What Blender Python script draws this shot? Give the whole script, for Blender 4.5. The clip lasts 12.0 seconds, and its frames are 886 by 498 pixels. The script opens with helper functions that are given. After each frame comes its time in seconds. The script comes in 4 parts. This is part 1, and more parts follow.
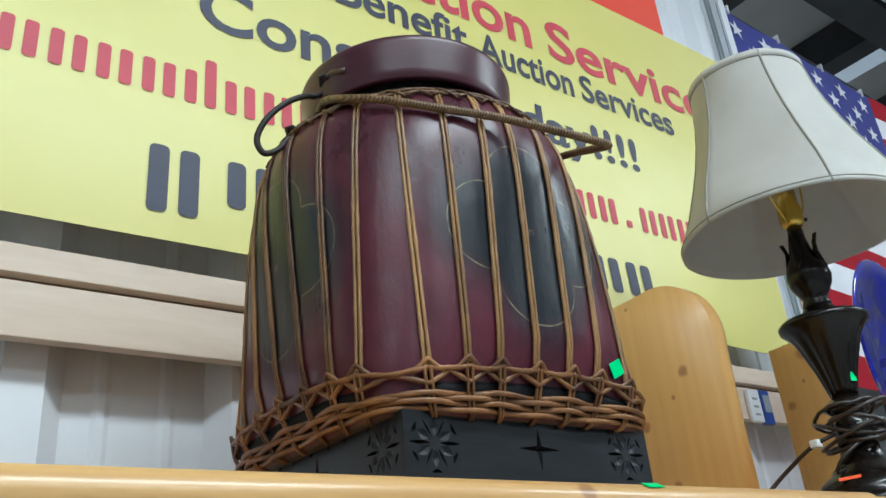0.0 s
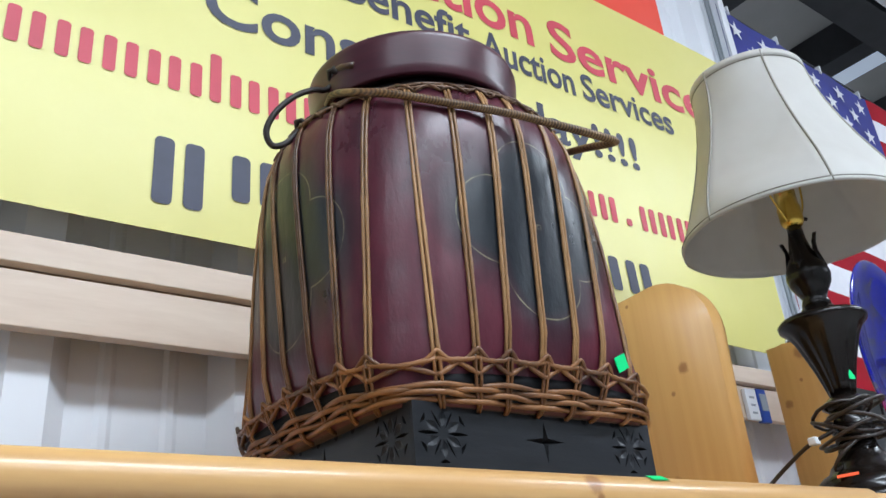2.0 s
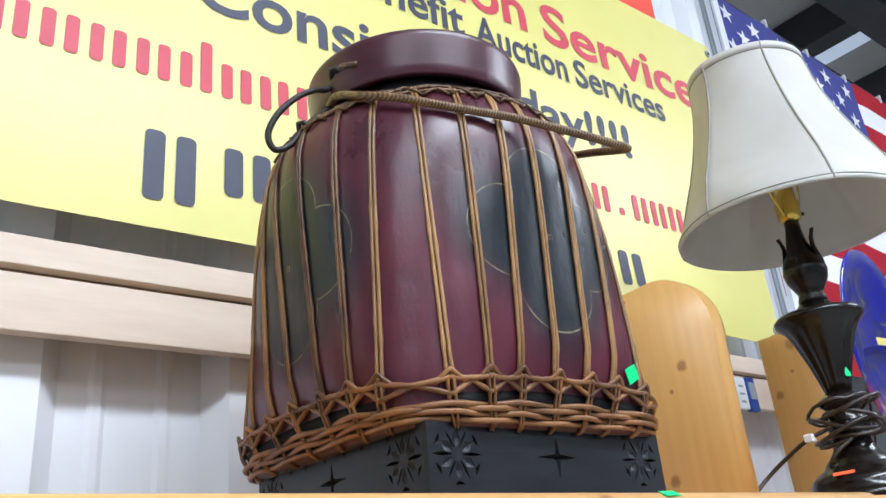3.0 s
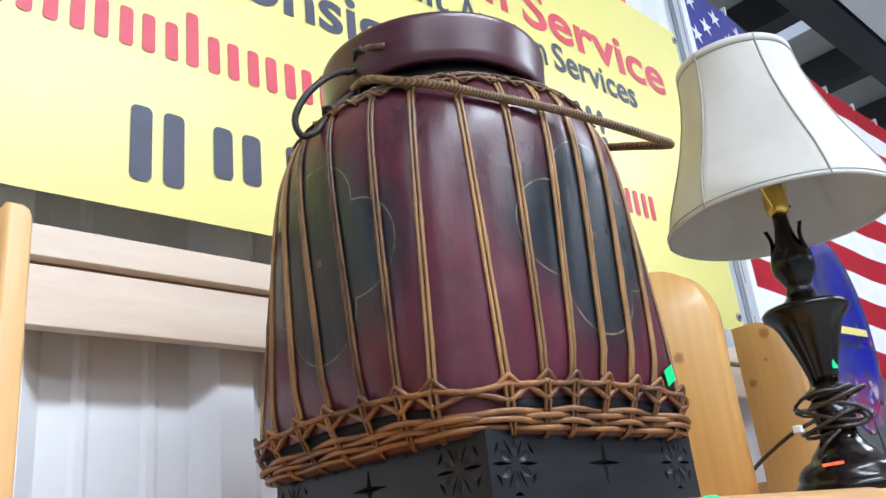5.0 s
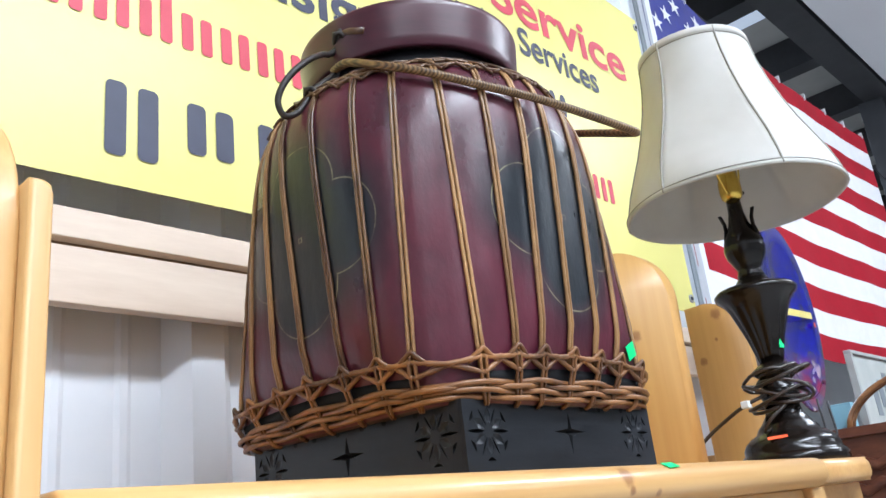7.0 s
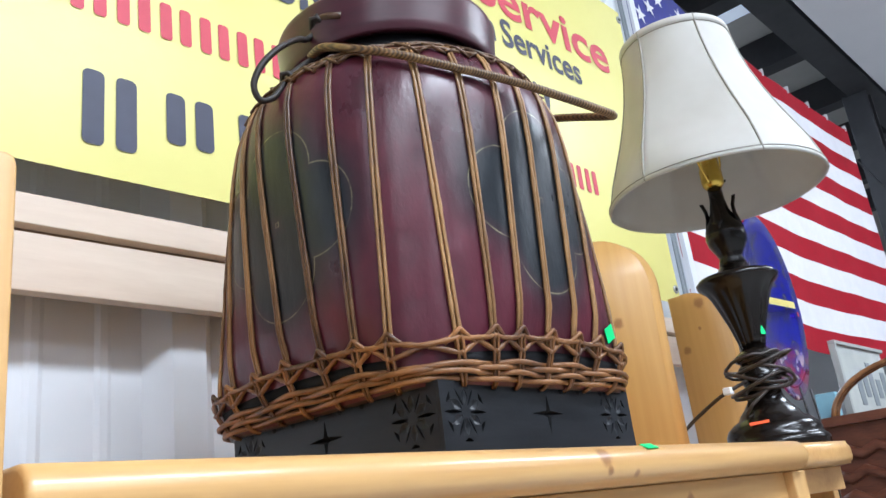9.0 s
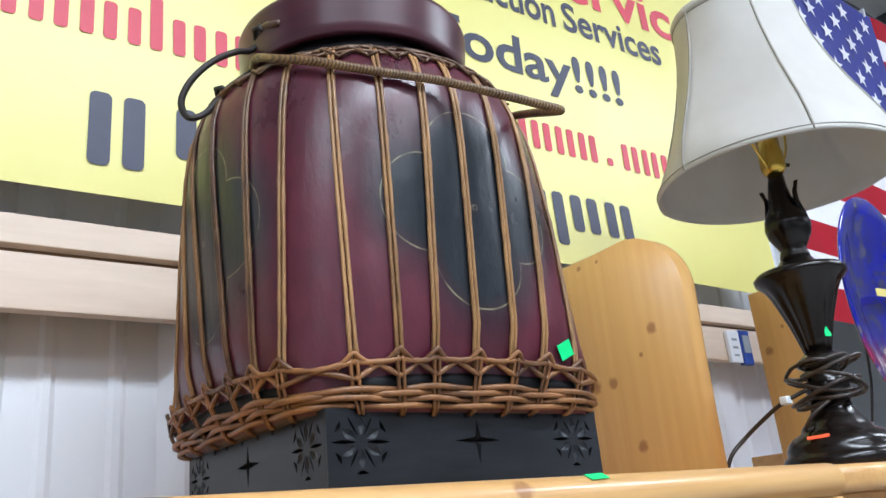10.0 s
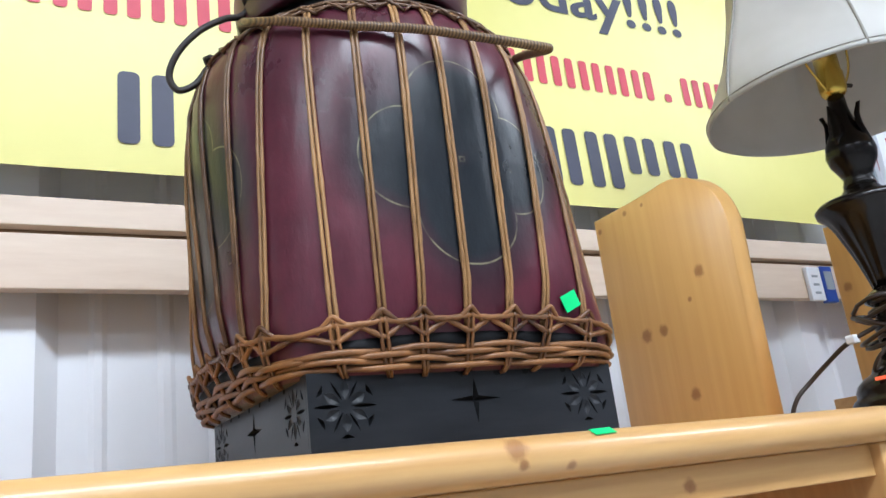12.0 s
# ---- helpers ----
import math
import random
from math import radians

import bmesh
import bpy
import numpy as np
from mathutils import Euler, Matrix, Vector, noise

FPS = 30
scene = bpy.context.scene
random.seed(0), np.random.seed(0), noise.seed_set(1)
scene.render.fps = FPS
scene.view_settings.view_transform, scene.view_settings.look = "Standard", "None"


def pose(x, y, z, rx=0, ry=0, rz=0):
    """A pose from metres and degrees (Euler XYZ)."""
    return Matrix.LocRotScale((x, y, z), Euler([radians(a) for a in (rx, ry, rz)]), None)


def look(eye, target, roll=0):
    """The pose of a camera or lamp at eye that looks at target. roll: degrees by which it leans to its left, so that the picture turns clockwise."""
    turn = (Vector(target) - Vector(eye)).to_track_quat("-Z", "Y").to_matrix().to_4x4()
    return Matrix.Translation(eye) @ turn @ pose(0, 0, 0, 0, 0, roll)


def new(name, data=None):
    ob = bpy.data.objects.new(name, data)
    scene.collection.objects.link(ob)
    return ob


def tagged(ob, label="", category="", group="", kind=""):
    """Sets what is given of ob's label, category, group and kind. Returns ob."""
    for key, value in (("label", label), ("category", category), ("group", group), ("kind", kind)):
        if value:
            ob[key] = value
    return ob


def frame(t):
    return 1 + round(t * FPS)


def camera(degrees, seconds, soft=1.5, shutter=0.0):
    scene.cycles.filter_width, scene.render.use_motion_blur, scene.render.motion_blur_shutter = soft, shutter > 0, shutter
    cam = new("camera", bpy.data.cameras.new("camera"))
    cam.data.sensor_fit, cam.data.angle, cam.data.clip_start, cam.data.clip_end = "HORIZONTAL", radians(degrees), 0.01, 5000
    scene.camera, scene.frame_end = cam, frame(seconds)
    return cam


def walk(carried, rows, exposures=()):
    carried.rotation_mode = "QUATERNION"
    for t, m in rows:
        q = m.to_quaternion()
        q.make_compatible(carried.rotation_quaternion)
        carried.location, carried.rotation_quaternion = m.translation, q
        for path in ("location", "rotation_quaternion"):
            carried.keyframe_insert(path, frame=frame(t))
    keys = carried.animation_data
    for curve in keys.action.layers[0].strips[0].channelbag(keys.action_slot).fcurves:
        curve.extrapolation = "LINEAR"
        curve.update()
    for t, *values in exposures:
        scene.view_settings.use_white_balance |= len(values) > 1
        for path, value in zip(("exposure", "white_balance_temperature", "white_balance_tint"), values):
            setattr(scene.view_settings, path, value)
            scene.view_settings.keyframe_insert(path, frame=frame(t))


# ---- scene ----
cam = camera(56.1, 12.0)
PATH = [
    (0, (0.026, 0.066, 1.398), (1.151, 1.488, 2.242), -5.7),
    (0.5, (0.015, 0.065, 1.396), (1.162, 1.466, 2.247), -5.7),
    (1, (0.012, 0.067, 1.393), (1.157, 1.469, 2.243), -5.6),
    (1.5, (0.016, 0.071, 1.391), (1.156, 1.481, 2.234), -5.5),
    (2, (0.013, 0.071, 1.392), (1.149, 1.487, 2.232), -5.3),
    (2.5, (0.007, 0.072, 1.41), (1.163, 1.488, 2.22), -5.4),
    (4.5, (-0.056, 0.174, 1.479), (1.241, 1.523, 2.186), -6.5),
    (5, (-0.065, 0.174, 1.477), (1.263, 1.493, 2.18), -6.6),
    (5.5, (-0.075, 0.173, 1.477), (1.278, 1.468, 2.179), -6.3),
    (6, (-0.087, 0.165, 1.474), (1.29, 1.438, 2.167), -6.3),
    (6.5, (-0.094, 0.161, 1.471), (1.304, 1.423, 2.142), -6.3),
    (7, (-0.103, 0.165, 1.467), (1.31, 1.426, 2.112), -6.7),
    (8.8, (-0.113, 0.171, 1.458), (1.321, 1.417, 2.082), -6.7),
    (9, (-0.093, 0.162, 1.453), (1.339, 1.405, 2.09), -7.4),
    (9.5, (-0.004, 0.102, 1.464), (1.323, 1.452, 2.111), -6.5),
    (10, (0.094, 0.051, 1.468), (1.25, 1.547, 2.12), -5.6),
    (10.5, (0.15, 0.016, 1.469), (1.218, 1.58, 2.112), -6.0),
    (11, (0.168, 0.014, 1.469), (1.21, 1.603, 2.091), -6.2),
    (11.5, (0.183, 0.005, 1.466), (1.184, 1.627, 2.072), -6.6),
    (12, (0.19, 0.018, 1.466), (1.147, 1.678, 2.041), -7.0),
]
walk(cam, [(t, look(eye, target, roll)) for t, eye, target, roll in PATH],
     exposures=[(0, -1.01, 5900, 0), (1, -1.01, 5900, 2), (1.8, -0.91, 5900, 8), (2.5, -0.60, 5900, 9), (4.5, -0.40, 5900, 10), (5.8, -0.44, 5900, 10), (6.5, -0.59, 5900, 10), (7, -0.30, 5900, 10), (8.8, -0.40, 5900, 10), (9.5, -0.54, 5900, 10), (10, -0.56, 5900, 10), (10.5, -0.72, 5900, 10), (11.5, -0.70, 5900, 10), (12, -0.57, 5900, 10)])

# ---- light ----
world = bpy.data.worlds.new("world")
scene.world = world
world.use_nodes = True
world.node_tree.nodes["Background"].inputs[0].default_value = (0.75, 0.85, 1.0, 1)
world.node_tree.nodes["Background"].inputs[1].default_value = 0.06


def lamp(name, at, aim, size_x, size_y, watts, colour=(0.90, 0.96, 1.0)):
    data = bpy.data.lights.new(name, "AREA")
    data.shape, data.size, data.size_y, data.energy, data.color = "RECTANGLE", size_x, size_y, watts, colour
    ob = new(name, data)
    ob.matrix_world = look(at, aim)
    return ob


# Ceiling lamps out of view; the third is fill for the wall's left.
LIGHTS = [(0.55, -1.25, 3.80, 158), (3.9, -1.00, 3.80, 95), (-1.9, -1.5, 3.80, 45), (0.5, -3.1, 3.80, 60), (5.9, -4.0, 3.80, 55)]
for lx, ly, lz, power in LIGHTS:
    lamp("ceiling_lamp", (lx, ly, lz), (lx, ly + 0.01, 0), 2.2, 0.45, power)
lamp("skylight_lamp", (4.6, 4.2, 4.5), (4.6, 4.2, 0), 2.4, 2.0, 380, (0.8, 0.9, 1.0))

# ---- materials ----


def nodes_of(name):
    m = bpy.data.materials.new(name)
    m.use_nodes = True
    nt = m.node_tree
    return m, nt, nt.nodes, nt.links, nt.nodes["Principled BSDF"]


def coords(n, k, stretch=(1, 1, 1), kind="Object"):
    tc = n.new("ShaderNodeTexCoord")
    mp = n.new("ShaderNodeMapping")
    mp.inputs["Scale"].default_value = stretch
    k.new(tc.outputs[kind], mp.inputs["Vector"])
    return mp.outputs["Vector"]


def noise_tex(n, k, vec, scale, detail=4.0, rough=0.55):
    t = n.new("ShaderNodeTexNoise")
    t.inputs["Scale"].default_value, t.inputs["Detail"].default_value, t.inputs["Roughness"].default_value = scale, detail, rough
    k.new(vec, t.inputs["Vector"])
    return t.outputs["Fac"]


def ramp(n, k, fac, stops):
    r = n.new("ShaderNodeValToRGB")
    e = r.color_ramp.elements
    while len(e) < len(stops):
        e.new(0.5)
    for el, (p, c) in zip(e, stops):
        el.position = p
        el.color = (*c, 1) if len(c) == 3 else c
    k.new(fac, r.inputs["Fac"])
    return r.outputs["Color"]


def mixc(n, k, fac, a, b, mode="MIX"):
    x = n.new("ShaderNodeMix")
    x.data_type, x.blend_type = "RGBA", mode
    for sock, v in ((x.inputs["Factor"], fac), (x.inputs["A"], a), (x.inputs["B"], b)):
        if isinstance(v, (int, float)):
            sock.default_value = v
        elif isinstance(v, tuple):
            sock.default_value = (*v, 1)
        else:
            k.new(v, sock)
    return x.outputs["Result"]


def mth(n, k, op, a, b=None, c=None):
    x = n.new("ShaderNodeMath")
    x.operation = op
    for sock, v in zip(x.inputs, (a, b, c)):
        if v is None:
            continue
        if isinstance(v, (int, float)):
            sock.default_value = v
        else:
            k.new(v, sock)
    return x.outputs[0]


def bump(n, k, p, height, strength=0.2, distance=0.002):
    b = n.new("ShaderNodeBump")
    b.inputs["Strength"].default_value, b.inputs["Distance"].default_value = strength, distance
    k.new(height, b.inputs["Height"])
    k.new(b.outputs["Normal"], p.inputs["Normal"])


def surface(name, dark, light, scale=30, rough=0.5, metallic=0.0, relief=0.15, stretch=(1, 1, 1), coat=0.0, rough_var=0.15, depth=0.001, vary=0.0, spec=0.5):
    """A plain surface with stains at a large scale and grain at a fine one."""
    m, nt, n, k, p = nodes_of(name)
    v = coords(n, k, stretch)
    big, fine = noise_tex(n, k, v, scale * 0.22, 3), noise_tex(n, k, v, scale, 6, 0.65)
    f = mth(n, k, "ADD", mth(n, k, "MULTIPLY", big, 0.6), mth(n, k, "MULTIPLY", fine, 0.4))
    if vary:
        info = n.new("ShaderNodeObjectInfo")
        f = mth(n, k, "ADD", f, mth(n, k, "MULTIPLY", mth(n, k, "SUBTRACT", info.outputs["Random"], 0.5), vary))
    k.new(ramp(n, k, f, [(0.33, dark), (0.67, light)]), p.inputs["Base Color"])
    k.new(mth(n, k, "ADD", mth(n, k, "MULTIPLY", big, rough_var), rough - rough_var / 2), p.inputs["Roughness"])
    p.inputs["Metallic"].default_value = metallic
    p.inputs["Specular IOR Level"].default_value = spec
    p.inputs["Coat Weight"].default_value = coat
    p.inputs["Coat Roughness"].default_value = 0.15
    bump(n, k, p, fine, relief, depth)
    return m


def pine(name, axis, dark=(0.42, 0.20, 0.055), light=(0.62, 0.35, 0.12), knots=(), rough=0.42, coat=0.08):
    """Varnished pine, its grain along one axis, with knots at given places (x, y, z, radius)."""
    m, nt, n, k, p = nodes_of(name)
    st = [26.0, 26.0, 26.0]
    st["xyz".index(axis)] = 1.1
    v = coords(n, k, tuple(st))
    warp = noise_tex(n, k, v, 1.0, 3)
    w = n.new("ShaderNodeTexWave")
    w.wave_type, w.bands_direction = "RINGS", {"x": "X", "y": "Y", "z": "Z"}[axis]
    w.inputs["Scale"].default_value, w.inputs["Distortion"].default_value, w.inputs["Detail"].default_value = 0.55, 5.0, 3.0
    k.new(v, w.inputs["Vector"])
    fine = noise_tex(n, k, v, 6.0, 5)
    f = mth(n, k, "ADD", mth(n, k, "MULTIPLY", w.outputs["Fac"], 0.10), mth(n, k, "ADD", mth(n, k, "MULTIPLY", warp, 0.50), mth(n, k, "MULTIPLY", fine, 0.40)))
    col = ramp(n, k, f, [(0.2, dark), (0.5, tuple((a + b) / 2 for a, b in zip(dark, light))), (0.8, light)])
    plain = coords(n, k)
    for kx, ky, kz, kr in knots:
        d = n.new("ShaderNodeVectorMath")
        d.operation = "DISTANCE"
        k.new(plain, d.inputs[0])
        d.inputs[1].default_value = (kx, ky, kz)
        wob = mth(n, k, "ADD", d.outputs["Value"], mth(n, k, "MULTIPLY", mth(n, k, "SUBTRACT", noise_tex(n, k, plain, 120, 2), 0.5), kr * 0.6))
        ring = ramp(n, k, mth(n, k, "DIVIDE", wob, kr), [(0.0, (0.9, 0.9, 0.9)), (0.55, (0.75, 0.75, 0.75)), (0.8, (0.25, 0.25, 0.25)), (1.0, (0, 0, 0))])
        col = mixc(n, k, ring, col, (0.26, 0.105, 0.03))
    k.new(col, p.inputs["Base Color"])
    p.inputs["Roughness"].default_value = rough
    p.inputs["Coat Weight"].default_value, p.inputs["Coat Roughness"].default_value = coat, 0.12
    bump(n, k, p, f, 0.08, 0.001)
    return m


M = {}
M["rail"] = pine("pine_rail", "x", (0.46, 0.235, 0.07), (0.70, 0.44, 0.18), knots=((0.548, 0.565, 1.497, 0.012), (0.552, 0.563, 1.484, 0.006), (0.597, 0.563, 1.479, 0.006), (0.742, 0.592, 1.452, 0.009)), rough=0.34, coat=0.25)
M["end"] = pine("pine_end", "y", (0.44, 0.22, 0.065), (0.66, 0.40, 0.155), rough=0.34, coat=0.25)
M["upright"] = pine("pine_upright", "z", (0.53, 0.285, 0.085), (0.64, 0.375, 0.125),
                    knots=((1.04, 0.806, 1.723, 0.011), (1.04, 0.929, 1.660, 0.013), (1.04, 0.894, 1.660, 0.011), (1.04, 0.857, 1.563, 0.011), (1.04, 0.990, 1.842, 0.006), (1.04, 0.928, 1.851, 0.006), (1.04, 0.889, 1.850, 0.004), (1.04, 0.833, 1.69, 0.005)))
M["upright_far"] = pine("pine_upright_far", "z", (0.49, 0.25, 0.065), (0.59, 0.325, 0.10), knots=((1.565, 0.905, 1.843, 0.015), (1.565, 0.953, 1.750, 0.011), (1.565, 0.915, 1.79, 0.005)))
M["upright_near"] = pine("pine_upright_near", "z", (0.48, 0.255, 0.08), (0.68, 0.42, 0.17))
# Inside boards: a darker, redder pine with the recess's shade in its colour.
M["shadow_pine"] = pine("pine_inside_shaded", "x", (0.40, 0.13, 0.04), (0.52, 0.20, 0.07))
M["ply"] = surface("birch_ply", (0.60, 0.47, 0.36), (0.72, 0.60, 0.48), 22, 0.5, stretch=(0.5, 2, 4), relief=0.06)
M["ply_edge"] = surface("ply_edge", (0.22, 0.13, 0.07), (0.32, 0.20, 0.11), 60, 0.7)
M["sheet"] = surface("white_painted_sheet", (0.74, 0.76, 0.80), (0.82, 0.84, 0.87), 3, 0.38, relief=0.03)
M["trim_white"] = surface("white_trim", (0.70, 0.72, 0.76), (0.80, 0.82, 0.85), 5, 0.4, relief=0.03)
M["yellow"] = surface("yellow_vinyl", (0.67, 0.615, 0.17), (0.73, 0.675, 0.225), 4, 0.37, spec=0.5, relief=0.06, depth=0.004)
M["red_vinyl"] = surface("red_vinyl", (0.80, 0.06, 0.03), (0.88, 0.09, 0.045), 6, 0.4, relief=0.04)
M["ink_red"] = surface("red_print", (0.48, 0.035, 0.06), (0.58, 0.055, 0.085), 20, 0.5, relief=0.02)
M["ink_navy"] = surface("navy_print", (0.026, 0.028, 0.055), (0.042, 0.045, 0.08), 20, 0.5, relief=0.02)
M["lid"] = surface("maroon_lacquer", (0.034, 0.007, 0.013), (0.072, 0.014, 0.024), 12, 0.32, spec=0.45, relief=0.08, stretch=(1, 1, 9))
M["black_lacquer"] = surface("black_lacquer", (0.010, 0.010, 0.012), (0.028, 0.03, 0.034), 24, 0.35, relief=0.08)
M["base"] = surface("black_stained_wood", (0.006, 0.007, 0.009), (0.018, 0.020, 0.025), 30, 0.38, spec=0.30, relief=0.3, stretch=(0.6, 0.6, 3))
# Black for cuts, holes and gaps: their shade is put into the colour.
M["recess_shade"] = surface("recess_shade_black", (0.004, 0.004, 0.0045), (0.012, 0.012, 0.014), 90, 0.6, relief=0.3, spec=0.15)
M["cane"] = surface("rattan_strip", (0.060, 0.022, 0.006), (0.38, 0.205, 0.078), 80, 0.42, relief=0.35, vary=0.2, stretch=(1, 1, 0.35))
M["weave"] = surface("rattan_weave", (0.050, 0.016, 0.0045), (0.30, 0.13, 0.040), 75, 0.40, relief=0.5, vary=0.16)
M["neck_cane"] = surface("rattan_neck", (0.050, 0.022, 0.009), (0.15, 0.075, 0.032), 80, 0.40, relief=0.3, vary=0.2)
m, nt, n, k, p = nodes_of("cane_wrapping")
vec = coords(n, k)
w = n.new("ShaderNodeTexWave")
w.bands_direction = "X"
w.inputs["Scale"].default_value, w.inputs["Distortion"].default_value = 125, 0.6
k.new(vec, w.inputs["Vector"])
grain = noise_tex(n, k, vec, 70, 4)
k.new(ramp(n, k, mth(n, k, "ADD", mth(n, k, "MULTIPLY", w.outputs["Fac"], 0.45), mth(n, k, "MULTIPLY", grain, 0.6)), [(0.22, (0.028, 0.013, 0.005)), (0.6, (0.15, 0.080, 0.028)), (0.85, (0.26, 0.15, 0.055))]), p.inputs["Base Color"])
p.inputs["Roughness"].default_value = 0.45
bump(n, k, p, w.outputs["Fac"], 0.3, 0.001)
M["hoop"] = m
M["cord"] = surface("black_cord", (0.008, 0.006, 0.005), (0.03, 0.02, 0.015), 200, 0.55, relief=0.5)
M["green"] = surface("green_sticker", (0.01, 0.62, 0.17), (0.02, 0.72, 0.22), 10, 0.5, relief=0.02)
M["orange"] = surface("orange_sticker", (0.85, 0.10, 0.03), (0.95, 0.14, 0.05), 10, 0.5, relief=0.02)
M["tape"] = surface("masking_tape", (0.62, 0.52, 0.13), (0.72, 0.61, 0.2), 40, 0.6, relief=0.1)
M["bronze"] = surface("dark_bronze_resin", (0.004, 0.003, 0.0025), (0.010, 0.0065, 0.005), 25, 0.20, relief=0.10, spec=0.32)
M["flex"] = surface("brown_flex", (0.018, 0.011, 0.008), (0.035, 0.022, 0.016), 80, 0.35, relief=0.1)
M["brass"] = surface("brass_socket", (0.55, 0.36, 0.05), (0.80, 0.58, 0.12), 40, 0.25, metallic=0.85, relief=0.1)
M["steel"] = surface("dark_steel", (0.035, 0.035, 0.038), (0.065, 0.065, 0.07), 8, 0.5, metallic=0.3)
M["roof"] = surface("grey_roof_sheet", (0.36, 0.35, 0.33), (0.46, 0.45, 0.43), 4, 0.6)
M["liner"] = surface("white_ceiling_liner", (0.74, 0.73, 0.76), (0.82, 0.81, 0.84), 2, 0.6)
# Kept pale so the unseen floor bounces light upward.
M["concrete"] = surface("grey_concrete", (0.42, 0.41, 0.40), (0.52, 0.51, 0.49), 6, 0.4)
M["wall"] = surface("white_wall", (0.62, 0.62, 0.63), (0.72, 0.72, 0.73), 3, 0.6)
M["flag_red"] = surface("red_nylon", (0.30, 0.004, 0.014), (0.38, 0.008, 0.022), 60, 0.75, relief=0.1, spec=0.2)
M["flag_white"] = surface("white_nylon", (0.72, 0.72, 0.76), (0.80, 0.80, 0.84), 60, 0.55, relief=0.1)
M["flag_blue"] = surface("blue_nylon", (0.010, 0.016, 0.19), (0.016, 0.026, 0.26), 60, 0.55, relief=0.1)
M["chest"] = surface("reddish_brown_wicker", (0.075, 0.020, 0.010), (0.17, 0.055, 0.025), 50, 0.45, relief=0.4, stretch=(1, 1, 5))
M["picture"] = surface("grey_print", (0.42, 0.46, 0.44), (0.62, 0.64, 0.60), 9, 0.5, relief=0.02)
M["grey"] = surface("grey_card", (0.20, 0.23, 0.25), (0.30, 0.33, 0.35), 9, 0.5)
M["frame"] = surface("pale_frame", (0.36, 0.38, 0.37), (0.48, 0.50, 0.48), 12, 0.5)
M["teal"] = surface("pale_blue_plastic", (0.22, 0.46, 0.58), (0.30, 0.56, 0.68), 9, 0.4)
M["tag_white"] = surface("white_card", (0.66, 0.68, 0.70), (0.76, 0.78, 0.80), 30, 0.45, relief=0.03)
M["tag_blue"] = surface("blue_card", (0.02, 0.05, 0.25), (0.03, 0.08, 0.33), 30, 0.45, relief=0.03)

# the lamp shade's cloth lets a little light through
m, nt, n, k, p = nodes_of("ivory_shade_cloth")
vec = coords(n, k)
weft = noise_tex(n, k, coords(n, k, (1, 1, 14)), 60, 4)
k.new(ramp(n, k, noise_tex(n, k, vec, 9, 3), [(0.3, (0.50, 0.48, 0.44)), (0.7, (0.58, 0.565, 0.525))]), p.inputs["Base Color"])
p.inputs["Roughness"].default_value = 0.6
bump(n, k, p, weft, 0.12, 0.001)
tl = n.new("ShaderNodeBsdfTranslucent")
tl.inputs["Color"].default_value = (0.75, 0.68, 0.56, 1)
ms = n.new("ShaderNodeMixShader")
ms.inputs["Fac"].default_value = 0.16
k.new(p.outputs[0], ms.inputs[1])
k.new(tl.outputs[0], ms.inputs[2])
k.new(ms.outputs[0], n["Material Output"].inputs["Surface"])
M["shade"] = m
M["seam"] = surface("shade_piping", (0.24, 0.225, 0.19), (0.34, 0.32, 0.27), 60, 0.65)
M["zinc"] = surface("zinc_metal", (0.35, 0.36, 0.38), (0.55, 0.56, 0.58), 30, 0.35, metallic=0.8)

# cobalt art glass with pale and amber swirls
m, nt, n, k, p = nodes_of("cobalt_art_glass")
vec = coords(n, k)
sw = n.new("ShaderNodeTexNoise")
sw.inputs["Scale"].default_value, sw.inputs["Detail"].default_value, sw.inputs["Distortion"].default_value = 13, 3, 2.2
k.new(vec, sw.inputs["Vector"])
col = ramp(n, k, sw.outputs["Fac"], [(0.0, (0.002, 0.004, 0.25)), (0.50, (0.003, 0.008, 0.40)), (0.60, (0.010, 0.014, 0.10)), (0.645, (0.26, 0.24, 0.20)), (0.69, (0.003, 0.006, 0.22))])
sep = n.new("ShaderNodeSeparateXYZ")
k.new(vec, sep.inputs[0])
pink = ramp(n, k, noise_tex(n, k, vec, 22, 2), [(0.42, (0.35, 0.01, 0.09)), (0.52, (0.02, 0.02, 0.25)), (0.62, (0.75, 0.55, 0.55))])
mr = n.new("ShaderNodeMapRange")
mr.inputs["From Min"].default_value, mr.inputs["From Max"].default_value = 1.80, 1.74
k.new(sep.outputs["Z"], mr.inputs["Value"])
k.new(mixc(n, k, mr.outputs["Result"], col, pink), p.inputs["Base Color"])
p.inputs["Roughness"].default_value, p.inputs["Coat Weight"].default_value = 0.08, 0.8
p.inputs["Transmission Weight"].default_value = 0.25
M["glass"] = m

# lacquer of the basket's staves: maroon, with a soft dark quatrefoil patch on each side and a thin scratched outline round it
m, nt, n, k, p = nodes_of("maroon_stave_lacquer")
tc = n.new("ShaderNodeTexCoord")
sep = n.new("ShaderNodeSeparateXYZ")
k.new(tc.outputs["UV"], sep.inputs[0])
obj = coords(n, k)
cloud = noise_tex(n, k, obj, 9, 3)
au, av = mth(n, k, "ABSOLUTE", sep.outputs["X"]), mth(n, k, "ABSOLUTE", sep.outputs["Y"])


def lobe(a, b):
    da = mth(n, k, "SUBTRACT", a, 0.047)
    return mth(n, k, "SQRT", mth(n, k, "ADD", mth(n, k, "MULTIPLY", da, da), mth(n, k, "MULTIPLY", b, b)))


